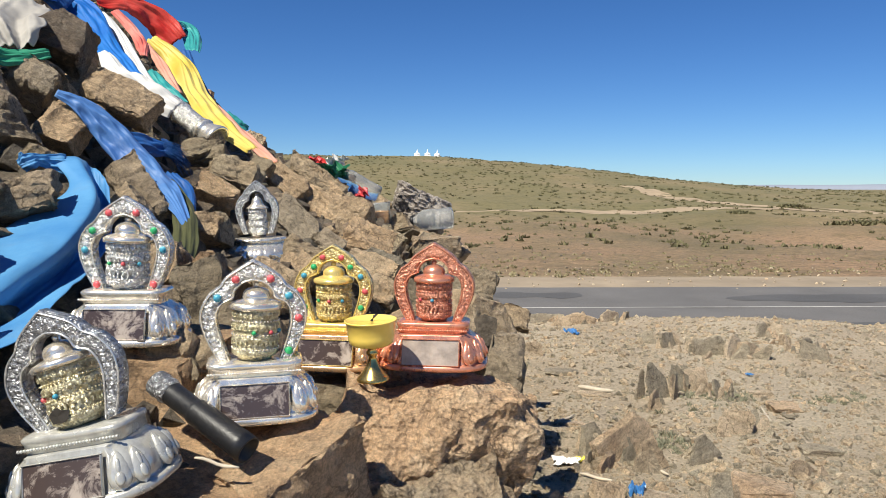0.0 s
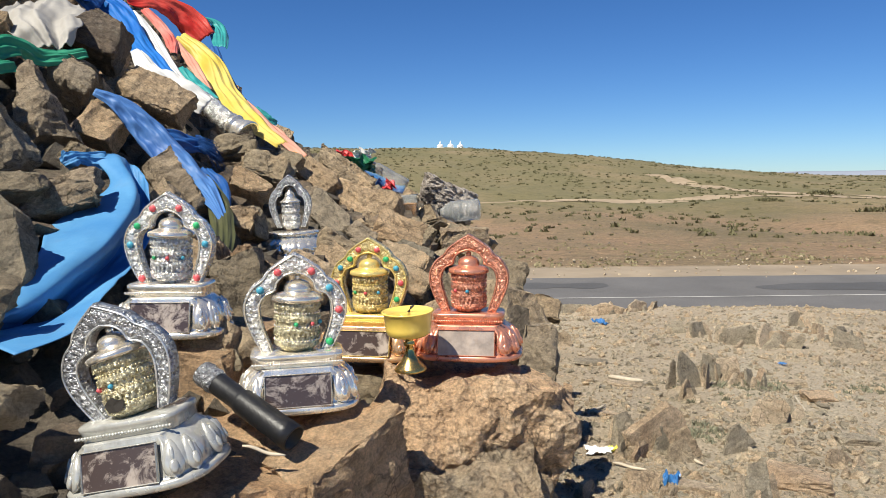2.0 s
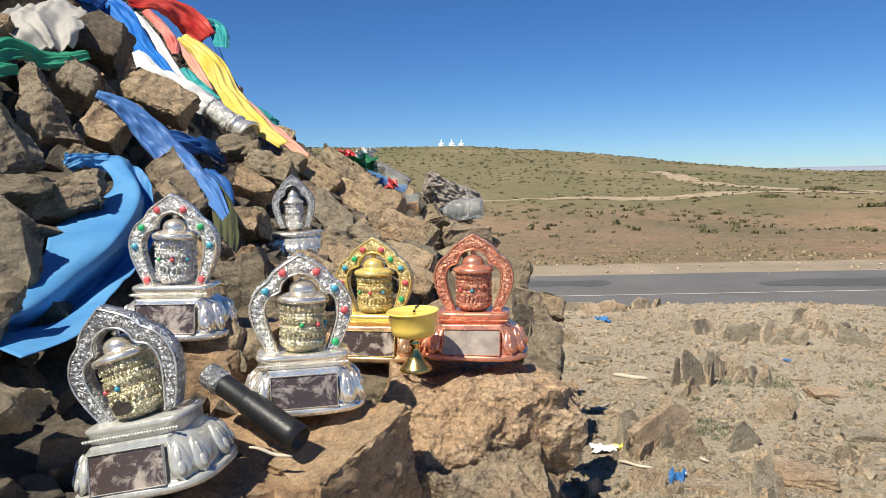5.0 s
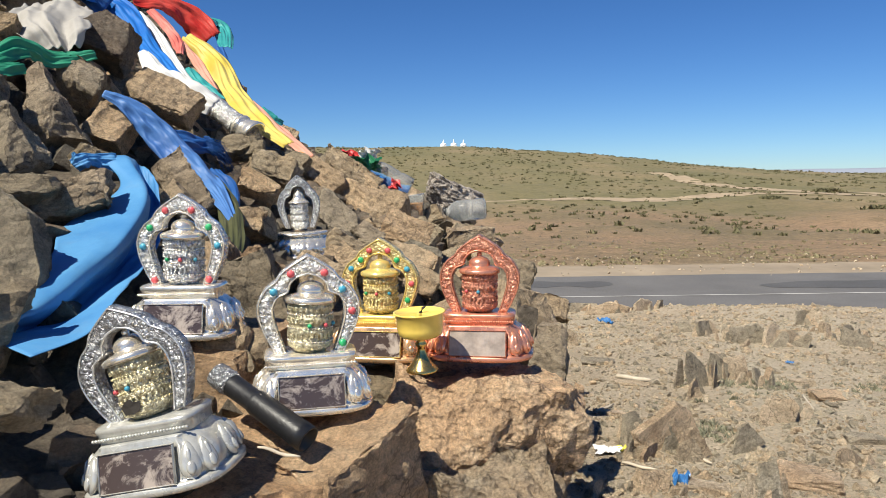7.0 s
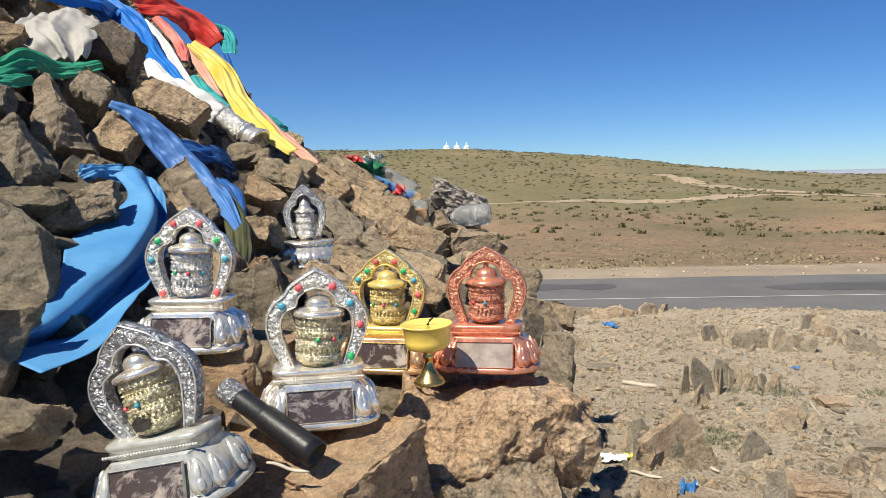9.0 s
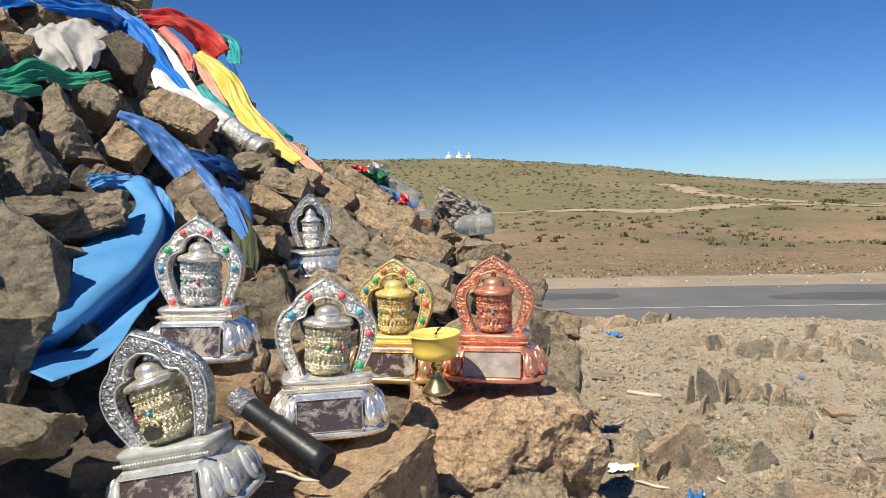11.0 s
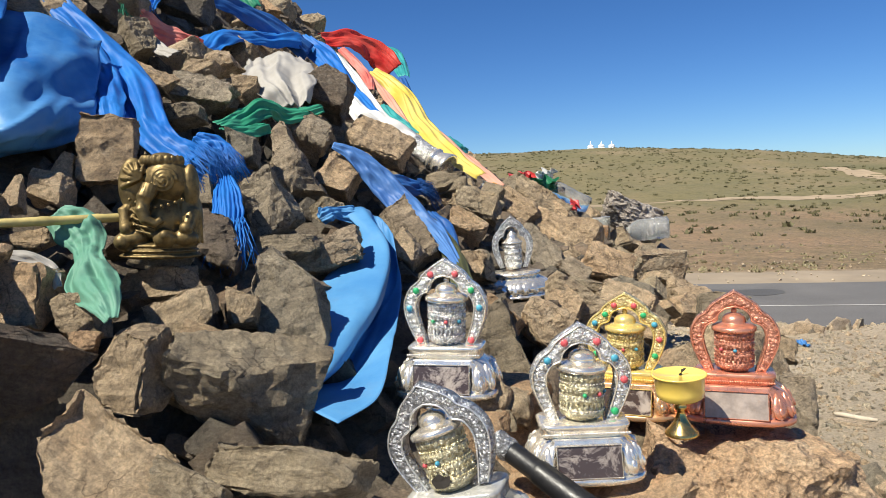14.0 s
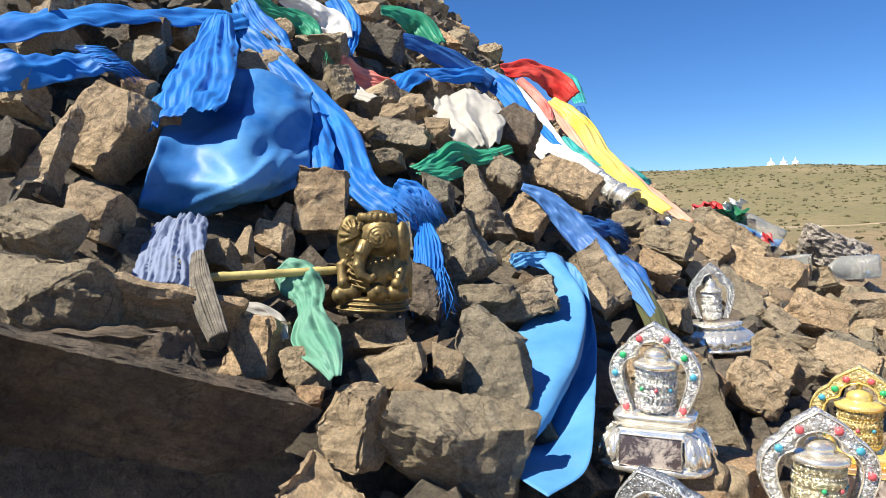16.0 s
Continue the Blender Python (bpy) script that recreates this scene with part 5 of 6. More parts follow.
scarf("blue_scarf", BLUE, "bright blue silk offering scarf draped over the stones", 2, 21, False, [(-1.509, 2.834, 1.970, 0.103), (-1.385, 2.785, 1.878, 0.108), (-1.249, 2.634, 1.736, 0.090), (-1.104, 2.476, 1.615, 0.076), (-1.011, 2.390, 1.542, 0.050)])
scarf("white_scarf", WHITE, "white silk offering scarf hanging down the cairn", 2, 22, False, [(-1.430, 2.979, 1.922, 0.053), (-1.291, 2.845, 1.799, 0.060), (-1.132, 2.618, 1.647, 0.059), (-0.992, 2.440, 1.529, 0.044)])
scarf("white_scarf", WHITE, "white silk offering scarf hanging down the cairn", 2, 23, False, [(-1.152, 2.420, 1.656, 0.039), (-1.073, 2.358, 1.577, 0.084), (-0.980, 2.337, 1.525, 0.099), (-0.877, 2.337, 1.458, 0.084)])
scarf("yellow_scarf", YELLOW, "yellow silk scarf hanging down the cairn", 2, 24, False, [(-1.360, 3.341, 1.896, 0.070), (-1.197, 3.251, 1.772, 0.110), (-1.022, 2.950, 1.590, 0.105), (-0.823, 2.629, 1.431, 0.090), (-0.670, 2.480, 1.331, 0.044)])
scarf("salmon_scarf", SALMON, "narrow salmon silk scarf hanging down the cairn", 1, 25, False, [(-1.309, 3.144, 1.832, 0.025), (-1.165, 2.957, 1.700, 0.043), (-1.022, 2.746, 1.561, 0.031)])
scarf("salmon_scarf", SALMON, "narrow salmon silk scarf hanging down the cairn", 1, 26, False, [(-0.938, 2.906, 1.536, 0.038), (-0.793, 2.750, 1.418, 0.054), (-0.680, 2.604, 1.343, 0.051), (-0.603, 2.537, 1.287, 0.029)])
scarf("teal_scarf", TEAL, "teal silk scarf at the edge of the cairn", 2, 27, False, [(-1.097, 2.661, 1.632, 0.047), (-1.016, 2.585, 1.557, 0.075), (-0.927, 2.535, 1.498, 0.041)])
scarf("teal_scarf", TEAL, "teal silk scarf at the edge of the cairn", 1, 28, False, [(-0.902, 2.939, 1.504, 0.048), (-0.846, 2.948, 1.463, 0.057), (-0.818, 2.976, 1.450, 0.024)])
scarf("teal_scarf", BLUE_DARK, "dark blue silk scarf lying between stones", 1, 29, False, [(-1.260, 3.476, 1.865, 0.050), (-1.150, 3.300, 1.713, 0.053), (-1.003, 3.074, 1.568, 0.025)])
scarf("orange_scarf", ORANGE, "scrap of orange cloth among stones", 1, 30, False, [(-0.625, 2.459, 1.296, 0.024), (-0.592, 2.486, 1.276, 0.028), (-0.568, 2.519, 1.266, 0.016)])
scarf("blue_scarf", BLUE_SLATE, "slate blue silk scarf trailing down over stones", 2, 31, False, [(-0.876, 1.614, 1.412, 0.021), (-0.832, 1.631, 1.389, 0.045), (-0.776, 1.636, 1.336, 0.067), (-0.719, 1.623, 1.274, 0.075), (-0.651, 1.595, 1.220, 0.066), (-0.582, 1.526, 1.169, 0.043), (-0.519, 1.437, 1.112, 0.017)])
scarf("blue_scarf", BLUE_DARK, "dark blue silk scarf lying between stones", 2, 32, True, [(-0.777, 1.697, 1.319, 0.042), (-0.734, 1.748, 1.306, 0.064), (-0.698, 1.804, 1.293, 0.044)])
scarf("blue_scarf", BLUE_DARK, "dark blue silk scarf lying between stones", 2, 33, False, [(-0.662, 1.681, 1.227, 0.055), (-0.602, 1.622, 1.186, 0.060), (-0.552, 1.525, 1.124, 0.025)])
scarf("blue_scarf", BLUE_PALE, "knotted end of a light blue silk scarf", 3, 34, False, [(-0.795, 1.328, 1.237, 0.030), (-0.781, 1.330, 1.250, 0.045), (-0.772, 1.361, 1.251, 0.035), (-0.742, 1.391, 1.244, 0.050)])
scarf("cloth", GREY_BLUE, "pleated grey-blue cloth hanging over a stone", 6, 37, False, [(-1.151, 0.778, 1.361, 0.085), (-1.121, 0.735, 1.334, 0.100), (-1.092, 0.692, 1.298, 0.105), (-1.067, 0.652, 1.263, 0.100)])
scarf("cloth", simple("frayed_grey_cloth", (0.13, 0.112, 0.09), 0.9, vary=0.5, scale=60), "frayed grey-brown cloth hanging from the stick", 5, 44, False, [(-1.049, 0.715, 1.309, 0.020), (-1.005, 0.674, 1.280, 0.030), (-0.951, 0.632, 1.247, 0.034), (-0.911, 0.611, 1.208, 0.028)])
scarf("green_scarf", MINT, "faded pale green silk scarf knotted on a stick", 2, 38, False, [(-0.973, 0.808, 1.280, 0.040), (-0.942, 0.809, 1.263, 0.069), (-0.912, 0.797, 1.239, 0.049), (-0.887, 0.768, 1.221, 0.039), (-0.852, 0.727, 1.198, 0.065), (-0.802, 0.689, 1.177, 0.045), (-0.768, 0.660, 1.155, 0.016)])
scarf("blue_scarf", BLUE, "bright blue silk offering scarf draped over the stones", 5, 39, True, [(-0.914, 1.172, 1.333, 0.024), (-0.882, 1.119, 1.297, 0.053), (-0.848, 1.057, 1.239, 0.057)])
scarf("blue_scarf", BLUE, "bright blue silk offering scarf draped over the stones", 3, 40, True, [(-1.021, 1.243, 1.418, 0.036), (-0.986, 1.252, 1.398, 0.060), (-0.963, 1.246, 1.374, 0.047)])
scarf("white_scarf", GREYWHITE, "dusty white cloth caught on the stones", 2, 41, False, [(-0.969, 0.692, 1.230, 0.017), (-0.946, 0.718, 1.225, 0.027), (-0.913, 0.726, 1.209, 0.022), (-0.887, 0.712, 1.187, 0.009)])
scarf("cream_ribbon", YELLOW, "yellow silk scarf hanging down the cairn", 1, 42, False, [(-0.718, 1.569, 1.241, 0.012), (-0.684, 1.597, 1.231, 0.018), (-0.654, 1.614, 1.211, 0.016)])
scarf("olive_cloth", OLIVE, "dark olive cloth behind a prayer wheel", 2, 43, False, [(-0.640, 1.638, 1.213, 0.032), (-0.564, 1.527, 1.150, 0.050), (-0.501, 1.365, 1.089, 0.048), (-0.474, 1.249, 1.047, 0.027)])

# ---- small offerings and litter ----


def lotus_wheel(place):
    """The smaller kind: a round petalled foot and a narrow arch."""
    w = thing("prayer_wheel", place, "small silver prayer wheel on a round lotus foot", "prayer wheel", "prayer wheels on the cairn")
    foot = part("base", lathe([(0.074, 0.0), (0.080, 0.002), (0.080, 0.008), (0.072, 0.011), (0.078, 0.020), (0.078, 0.030), (0.068, 0.042), (0.052, 0.052), (0.050, 0.056), (0.056, 0.058), (0.056, 0.064), (0.050, 0.066)], 96, shape=lambda a: 1 + 0.035 * abs(math.sin(12 * a))), SILVER, w)
    foot.matrix_basis = Matrix.Diagonal((1.14, 1.14, 0.95, 1))
    for j in range(20):
        k = 2 * math.pi * j / 20
        m = Matrix.Translation((0.0735 * math.cos(k), 0.0735 * math.sin(k), 0.027)) @ Euler((0, -0.35, k)).to_matrix().to_4x4() @ Matrix.Diagonal((0.006, 0.0105, 0.016, 1))
        bm = bmesh.new()
        bmesh.ops.create_uvsphere(bm, u_segments=10, v_segments=7, radius=1, matrix=m)
        part("petal", bm, SILVER, foot)
    bm = arch_mesh(0.80)
    arch = part("arch", bm, TARNISH_RELIEF, w)
    for k in (0.1, 0.9):
        part("edging", tube(bmesh.new(), [arch_point(-1 + 2 * i / 72 if i != 36 else 1e-6, k, 0.80) for i in range(73)], 0.0013, 6), TARNISH, arch)
    d = part("drum", lathe(drum_profile(0.022, 0.062), 40), SILVER_RELIEF, w)
    d.matrix_basis = Matrix.Translation((0, 0, 0.072))
    bm = bmesh.new()
    for z in (0.011, 0.029, 0.047):
        beads(bm, [(0.0227 * math.cos(k), 0.0227 * math.sin(k), z) for k in (2 * math.pi * j / 36 for j in range(36))], 0.0012, 5, 3)
    part("bead_band", bm, SILVER, d)
    part("cap", lathe([(0.023, 0.0615), (0.0255, 0.0625), (0.0255, 0.065), (0.022, 0.067), (0.016, 0.072), (0.0125, 0.077), (0.013, 0.081), (0.010, 0.087), (0.004, 0.092), (0.0025, 0.0985)], 36), SILVER, d)


lotus_wheel(pose(-0.440, 1.685, 1.016, 0, -2, 8) @ Matrix.Diagonal((0.98, 0.98, 0.97, 1)))


BRASS = metal_material("polished_brass", (0.72, 0.50, 0.17), (0.30, 0.18, 0.05), 0.2, 0.4, metal=0.95)


def butter_lamp(place):
    w = thing("butter_lamp", place, "small brass lamp stand holding a yellow wax candle", "candle")
    part("stand", lathe([(0.0245, 0.0), (0.025, 0.002), (0.022, 0.006), (0.015, 0.013), (0.009, 0.022), (0.006, 0.030), (0.0055, 0.034), (0.009, 0.037), (0.009, 0.040), (0.006, 0.043), (0.008, 0.046), (0.012, 0.0485)], 40), BRASS, w, "polished brass foot")
    cup = part("cup", lathe([(0.010, 0.0485), (0.028, 0.050), (0.0335, 0.054), (0.0350, 0.062), (0.0370, 0.082), (0.0395, 0.0835), (0.0395, 0.0855), (0.0368, 0.0852), (0.0358, 0.083)], 48), CUP, w, "thin yellow plastic cup")
    part("wax", lathe([(0.030, 0.056), (0.0357, 0.0815), (0.030, 0.0822), (0.015, 0.0812), (0.004, 0.0806)], 40), WAX, cup, "smooth yellow wax")
    part("wick", tube(bmesh.new(), [(0.002, 0, 0.079), (0.002, 0, 0.084), (0.005, 0.002, 0.089), (0.010, 0.003, 0.092)], (0.0020, 0.0024, 0.0022, 0.0012), 6), WICK, cup, "burnt black wick")


butter_lamp(pose(-0.102, 1.034, 0.909, 1, -2, 0) @ Matrix.Diagonal((1, 1, 1.08, 1)))


def black_handle(place):
    """A hollow black handle with a metal collar, along +x."""
    w = thing("torch_handle", place, "broken black plastic handle with a metal collar", "handle")
    def along(profile):
        bm = lathe(profile, 28)
        bmesh.ops.rotate(bm, verts=bm.verts, matrix=Matrix.Rotation(math.pi / 2, 3, "Y"))
        return bm
    part("grip", along([(0.0135, 0.0), (0.0140, 0.003), (0.0140, 0.045), (0.0152, 0.048), (0.0160, 0.052), (0.0162, 0.116), (0.0168, 0.120), (0.0168, 0.136), (0.0140, 0.136), (0.0135, 0.085)]), RUBBER, w)
    part("collar", along([(0.011, -0.022), (0.0155, -0.021), (0.0165, -0.012), (0.0150, -0.006), (0.0165, 0.0), (0.0150, 0.006), (0.0140, 0.007)]), TARNISH_RELIEF, w, "dented metal collar")


black_handle(Matrix.Translation((-0.332, 0.838, 0.950)) @ Vector((0.105, -0.052, -0.050)).to_track_quat("X", "Z").to_matrix().to_4x4())


def statue(place):
    bm = bmesh.new()
    for z, s in ((0.005, 1.0), (0.013, 0.94), (0.020, 0.86)):
        ball(bm, (0, 0, z), (0.058 * s, 0.040 * s, 0.006), 28, 8)
    ball(bm, (0.004, 0.0, 0.056), (0.033, 0.028, 0.038), 20, 14)
    # folded legs and feet
    for sx in (-1, 1):
        ball(bm, (sx * 0.034, -0.016, 0.031), (0.022, 0.016, 0.013), 16, 10)
        tube(bm, [(sx * 0.030, 0.0, 0.084), (sx * 0.046, -0.008, 0.068), (sx * 0.042, -0.020, 0.048)], (0.011, 0.0105, 0.009), 12)
        ball(bm, (sx * 0.040, -0.023, 0.045), 0.010, 12, 8)
    ball(bm, (-0.046, -0.022, 0.026), 0.0125, 14, 10)
    ball(bm, (0.012, -0.031, 0.032), (0.016, 0.012, 0.014), 14, 10)
    ball(bm, (0.014, -0.038, 0.036), 0.008, 12, 8)
    # head, with the large ear as a ribbed fan
    ball(bm, (0.012, 0.0, 0.113), (0.034, 0.029, 0.033), 22, 14)
    ball(bm, (-0.034, -0.004, 0.106), (0.021, 0.012, 0.040), 18, 12)
    ball(bm, (0.040, 0.004, 0.058), (0.020, 0.022, 0.046), 18, 12)
    ball(bm, (-0.030, 0.006, 0.060), (0.020, 0.020, 0.040), 16, 10)
    for k in range(6):
        a = math.radians(55 + 28 * k)
        tube(bm, [(-0.020, -0.017, 0.116), (-0.026 + 0.012 * math.cos(a), -0.0185, 0.112 + 0.016 * math.sin(a)), (-0.030 + 0.020 * math.cos(a), -0.012, 0.110 + 0.029 * math.sin(a))], (0.0025, 0.0032, 0.0026), 7)
    ball(bm, (0.044, -0.004, 0.104), (0.013, 0.015, 0.034), 14, 10)
    for k in range(4):
        tube(bm, [(0.040 + 0.004 * k, -0.012 + 0.003 * k, 0.088), (0.046 + 0.004 * k, -0.016 + 0.004 * k, 0.055), (0.047 + 0.004 * k, -0.018 + 0.005 * k, 0.022)], 0.0022, 6)
    # spiral on the brow
    tube(bm, [(0.012 + (0.0185 - 0.0055 * k / 6.283) * math.cos(k), -0.0265 - 0.0012 * k / 3, 0.113 + (0.0185 - 0.0055 * k / 6.283) * math.sin(k)) for k in (0.4 * i for i in range(44))], 0.0023, 7)
    ball(bm, (0.012, -0.031, 0.113), 0.004, 10, 8)
    # trunk, curling down to the belly
    tube(bm, [(-0.006, -0.024, 0.104), (-0.013, -0.034, 0.088), (-0.016, -0.037, 0.072), (-0.011, -0.039, 0.058), (0.002, -0.038, 0.052), (0.010, -0.035, 0.058)], (0.0125, 0.0115, 0.010, 0.0085, 0.007, 0.0055), 14)
    # crown of small leaves, necklace and drapery
    for k in range(9):
        a = math.radians(200 + 18 * k)
        ball(bm, (0.006 + 0.027 * math.cos(a), 0.018 * math.sin(a), 0.142), (0.0055, 0.005, 0.008), 8, 6)
        ball(bm, (-0.034 + 0.0088 * k, -0.027 - 0.007 * math.sin(k / 8 * math.pi), 0.086 - 0.010 * math.sin(k / 8 * math.pi)), 0.0030, 8, 6)
    ball(bm, (0.006, 0.0, 0.146), (0.018, 0.016, 0.008), 16, 8)
    for k in range(4):
        tube(bm, [(-0.040, -0.006, 0.074 - 0.009 * k), (-0.026, -0.026, 0.066 - 0.008 * k), (0.0, -0.031, 0.060 - 0.008 * k)], 0.0021, 6)
    ob = single("statue", bm, BRONZE, place, "old brass elephant-headed seated figure with curled trunk", "statue")
    rm = ob.modifiers.new("cast", "REMESH")
    rm.mode, rm.voxel_size, rm.use_smooth_shade = "VOXEL", 0.0014, True


statue(pose(-0.835, 0.853, 1.207, 0, 3, 24))


def bamboo(a, b):
    bm = bmesh.new()
    a, b = Vector(a), Vector(b)
    pts, rad = [], []
    for i in range(25):
        pts.append(a + (b - a) * i / 24)
        rad.append(0.0065 * (1.15 if i % 8 == 4 else 1.0))
    tube(bm, pts, rad, 12)
    single("stick", bm, simple("dry_bamboo", (0.50, 0.40, 0.15), 0.5, vary=0.3, scale=40), Matrix(), "dry yellow bamboo stick lying on stones", "stick")


def silver_vase(place):
    def along(profile, steps=36):
        bm = lathe(profile, steps)
        bmesh.ops.rotate(bm, verts=bm.verts, matrix=Matrix.Rotation(math.pi / 2, 3, "Y"))
        return bm
    w = thing("silver_cup", place, "ornate silver offering cup lying on its side", "cup")
    part("body", along([(0.030, 0.0), (0.040, 0.01), (0.042, 0.03), (0.040, 0.06), (0.042, 0.065), (0.042, 0.075), (0.038, 0.08), (0.037, 0.15), (0.040, 0.155), (0.040, 0.162), (0.037, 0.166)]), SILVER_RELIEF, w)
    part("foot", along([(0.037, 0.166), (0.046, 0.175), (0.046, 0.182), (0.040, 0.187), (0.043, 0.20), (0.055, 0.225), (0.058, 0.235), (0.058, 0.242), (0.050, 0.242), (0.030, 0.225)]), SILVER, w)


def pet_bottle(place, label, length=0.24, r=0.034, cap=None):
    def along(profile, steps=28):
        bm = lathe(profile, steps)
        bmesh.ops.rotate(bm, verts=bm.verts, matrix=Matrix.Rotation(math.pi / 2, 3, "Y"))
        return bm
    w = thing("bottle", place, label, "bottle")
    part("body", along([(r * 0.7, 0), (r, 0.008), (r, length * 0.25), (r * 0.93, length * 0.3), (r * 0.97, length * 0.36), (r, length * 0.5), (r, length * 0.68), (r * 0.8, length * 0.8), (r * 0.4, length * 0.92), (r * 0.38, length)]), CLEAR, w)
    part("cap", along([(r * 0.45, length * 0.955), (r * 0.46, length * 0.96), (r * 0.46, length * 1.02), (r * 0.4, length * 1.03)]), cap or RUBBER, w)


def crumpled(name, place, size, material, label, category, seed):
    """A crumpled thin sheet."""
    bm = bmesh.new()
    n, rows = 16, []
    for i in range(n + 1):
        row = []
        for j in range(n + 1):
            u, v = i / n - 0.5, j / n - 0.5
            k = 1 + 0.5 * noise.noise((u * 3, v * 3, seed))
            row.append(bm.verts.new((size[0] * u * k, size[1] * v * k, size[2] * (0.5 + 0.8 * noise.noise((u * 4, v * 4, seed + 5)) + 0.4 * noise.noise((u * 9, v * 9, seed))))))
        rows.append(row)
    for a, b in zip(rows, rows[1:]):
        for j in range(n):
            bm.faces.new((a[j], b[j], b[j + 1], a[j + 1]))
    ob = single(name, bm, material, place, label, category, smooth=False)
    m = ob.modifiers.new("film", "SOLIDIFY")
    m.thickness = 0.0008
    return ob


FOIL_WHITE = simple("white_wrapper", (0.78, 0.77, 0.74), 0.45, vary=0.12)
FOIL_YELLOW = simple("yellow_wrapper", (0.75, 0.68, 0.10), 0.45)
FOIL_BLUE = simple("blue_plastic", (0.04, 0.17, 0.42), 0.45, vary=0.3)
FOIL_RED = simple("red_wrapper", (0.60, 0.05, 0.05), 0.4)
FOIL_GREEN = simple("green_wrapper", (0.02, 0.16, 0.07), 0.4)
BONE = simple("bleached_wood", (0.50, 0.43, 0.33), 0.8, vary=0.2)
PITTED = rock_material("pitted_white_rock", (0.10, 0.085, 0.075), (0.55, 0.50, 0.46), (0.74, 0.70, 0.66), (0.55, 0.50, 0.46), 0.0)


def white_rock():
    """A pale porous stone, eaten into pits."""
    me = rough_stone("chunk", 61, 4, 1.2)
    ob = new("pitted_rock", me)
    me.materials[0] = PITTED
    for v in me.vertices:
        v.co += v.normal * 0.05 * noise.noise(v.co * 9) + v.normal * 0.05 * noise.noise(v.co * 17)
    ob.matrix_basis = pose(-0.115, 3.86, 1.085, 0, 24, 10) @ Matrix.Diagonal((0.33, 0.24, 0.20, 1))
    tagged(ob, "pale pitted porous stone on the cairn's edge", "stone")


def plastic_cup(place):
    w = thing("plastic_cup", place, "clear plastic cup with orange contents wedged between stones", "cup")
    part("wall", lathe([(0.050, 0.0), (0.062, 0.14), (0.066, 0.142), (0.066, 0.147), (0.060, 0.146), (0.048, 0.004)], 32), CLEAR, w)
    part("contents", lathe([(0.046, 0.004), (0.055, 0.10), (0.02, 0.104)], 28), simple("orange_crumbs", (0.55, 0.27, 0.10), 0.7, vary=0.3, scale=80), w, "orange dried contents")


def matchstick(a, b, r=0.0022, label="thin bare wooden twig lying on a stone"):
    bm = bmesh.new()
    tube(bm, [Vector(a).lerp(Vector(b), i / 6) + Vector((0, 0, 0.0015 * math.sin(i * 1.3))) for i in range(7)], [r * k for k in (0.6, 0.9, 1.0, 0.95, 1.05, 0.85, 0.5)], 7)
    single("twig", bm, BONE, Matrix(), label, "twig")



def outcrop(kind, x, y, dz, w, d, h, rx, ry, rz):
    """Upturned schist: a few thin plates side by side, or one flat slab."""
    rnd = random.Random(int(x * 1000) + int(y * 100))
    flat = kind == "slab"
    w0 = thing("outcrop", pose(x, y, land(x, y), 0, 0, rz), "weathered schist plates standing out of the stony ground" if not flat else "flat weathered schist slab lying on the ground", "stone", "stones in the ground")
    for k in range(1 if flat else 6):
        s = 1 if k == 0 else rnd.uniform(0.3, 0.8)
        dx, dy = (0, 0) if k == 0 else (rnd.uniform(-0.9, 0.9) * w, rnd.uniform(-0.5, 0.6) * w)
        if flat:
            stone("slab", dx, dy, dz * 0.3, w, max(d, 0.5 * w), max(0.02, 0.5 * h), rnd.uniform(-6, 6), ry * 0.3, 0, EARTH_ROCK, w0, "plate")
        else:
            stone("panel" if k == 0 else "wedge", dx, dy, dz * s * 0.6, w * s * rnd.uniform(0.8, 1.15), max(0.008, 0.12 * w), h * s * rnd.uniform(0.8, 1.15), rnd.uniform(-22, 6), ry + rnd.uniform(-18, 4), rnd.uniform(-10, 60), EARTH_ROCK, w0, "plate")
    return w0


EARTH_ROCK = rock_material("outcrop_schist", (0.42, 0.34, 0.245), (0.60, 0.495, 0.365), (0.76, 0.645, 0.50), (0.38, 0.23, 0.13), 0.5)


def stupa(x, y):
    z = land(x, y) - 0.3
    w = thing("stupa", Matrix.Translation((x, y, z)) @ Matrix.Diagonal((1.35, 1.35, 1.12, 1)), "small whitewashed stupa on the far hilltop", "stupa", "stupas on the hill")
    bm = bmesh.new()
    for s, a, b in ((4.4, 0, 1.0), (3.8, 1.0, 1.5), (3.3, 1.5, 1.9)):
        box(bm, (0, 0, (a + b) / 2), (s, s, b - a), bevel=0.05)
    part("plinth", bm, WHITEWASH, w)
    part("dome", lathe([(1.3, 1.9), (1.6, 2.5), (1.5, 3.2), (0.9, 3.7), (0.5, 3.8)], 20), WHITEWASH, w)
    part("spire", lathe([(0.5, 3.8), (0.42, 4.4), (0.2, 5.4), (0.05, 6.0)], 12), WHITEWASH, w)


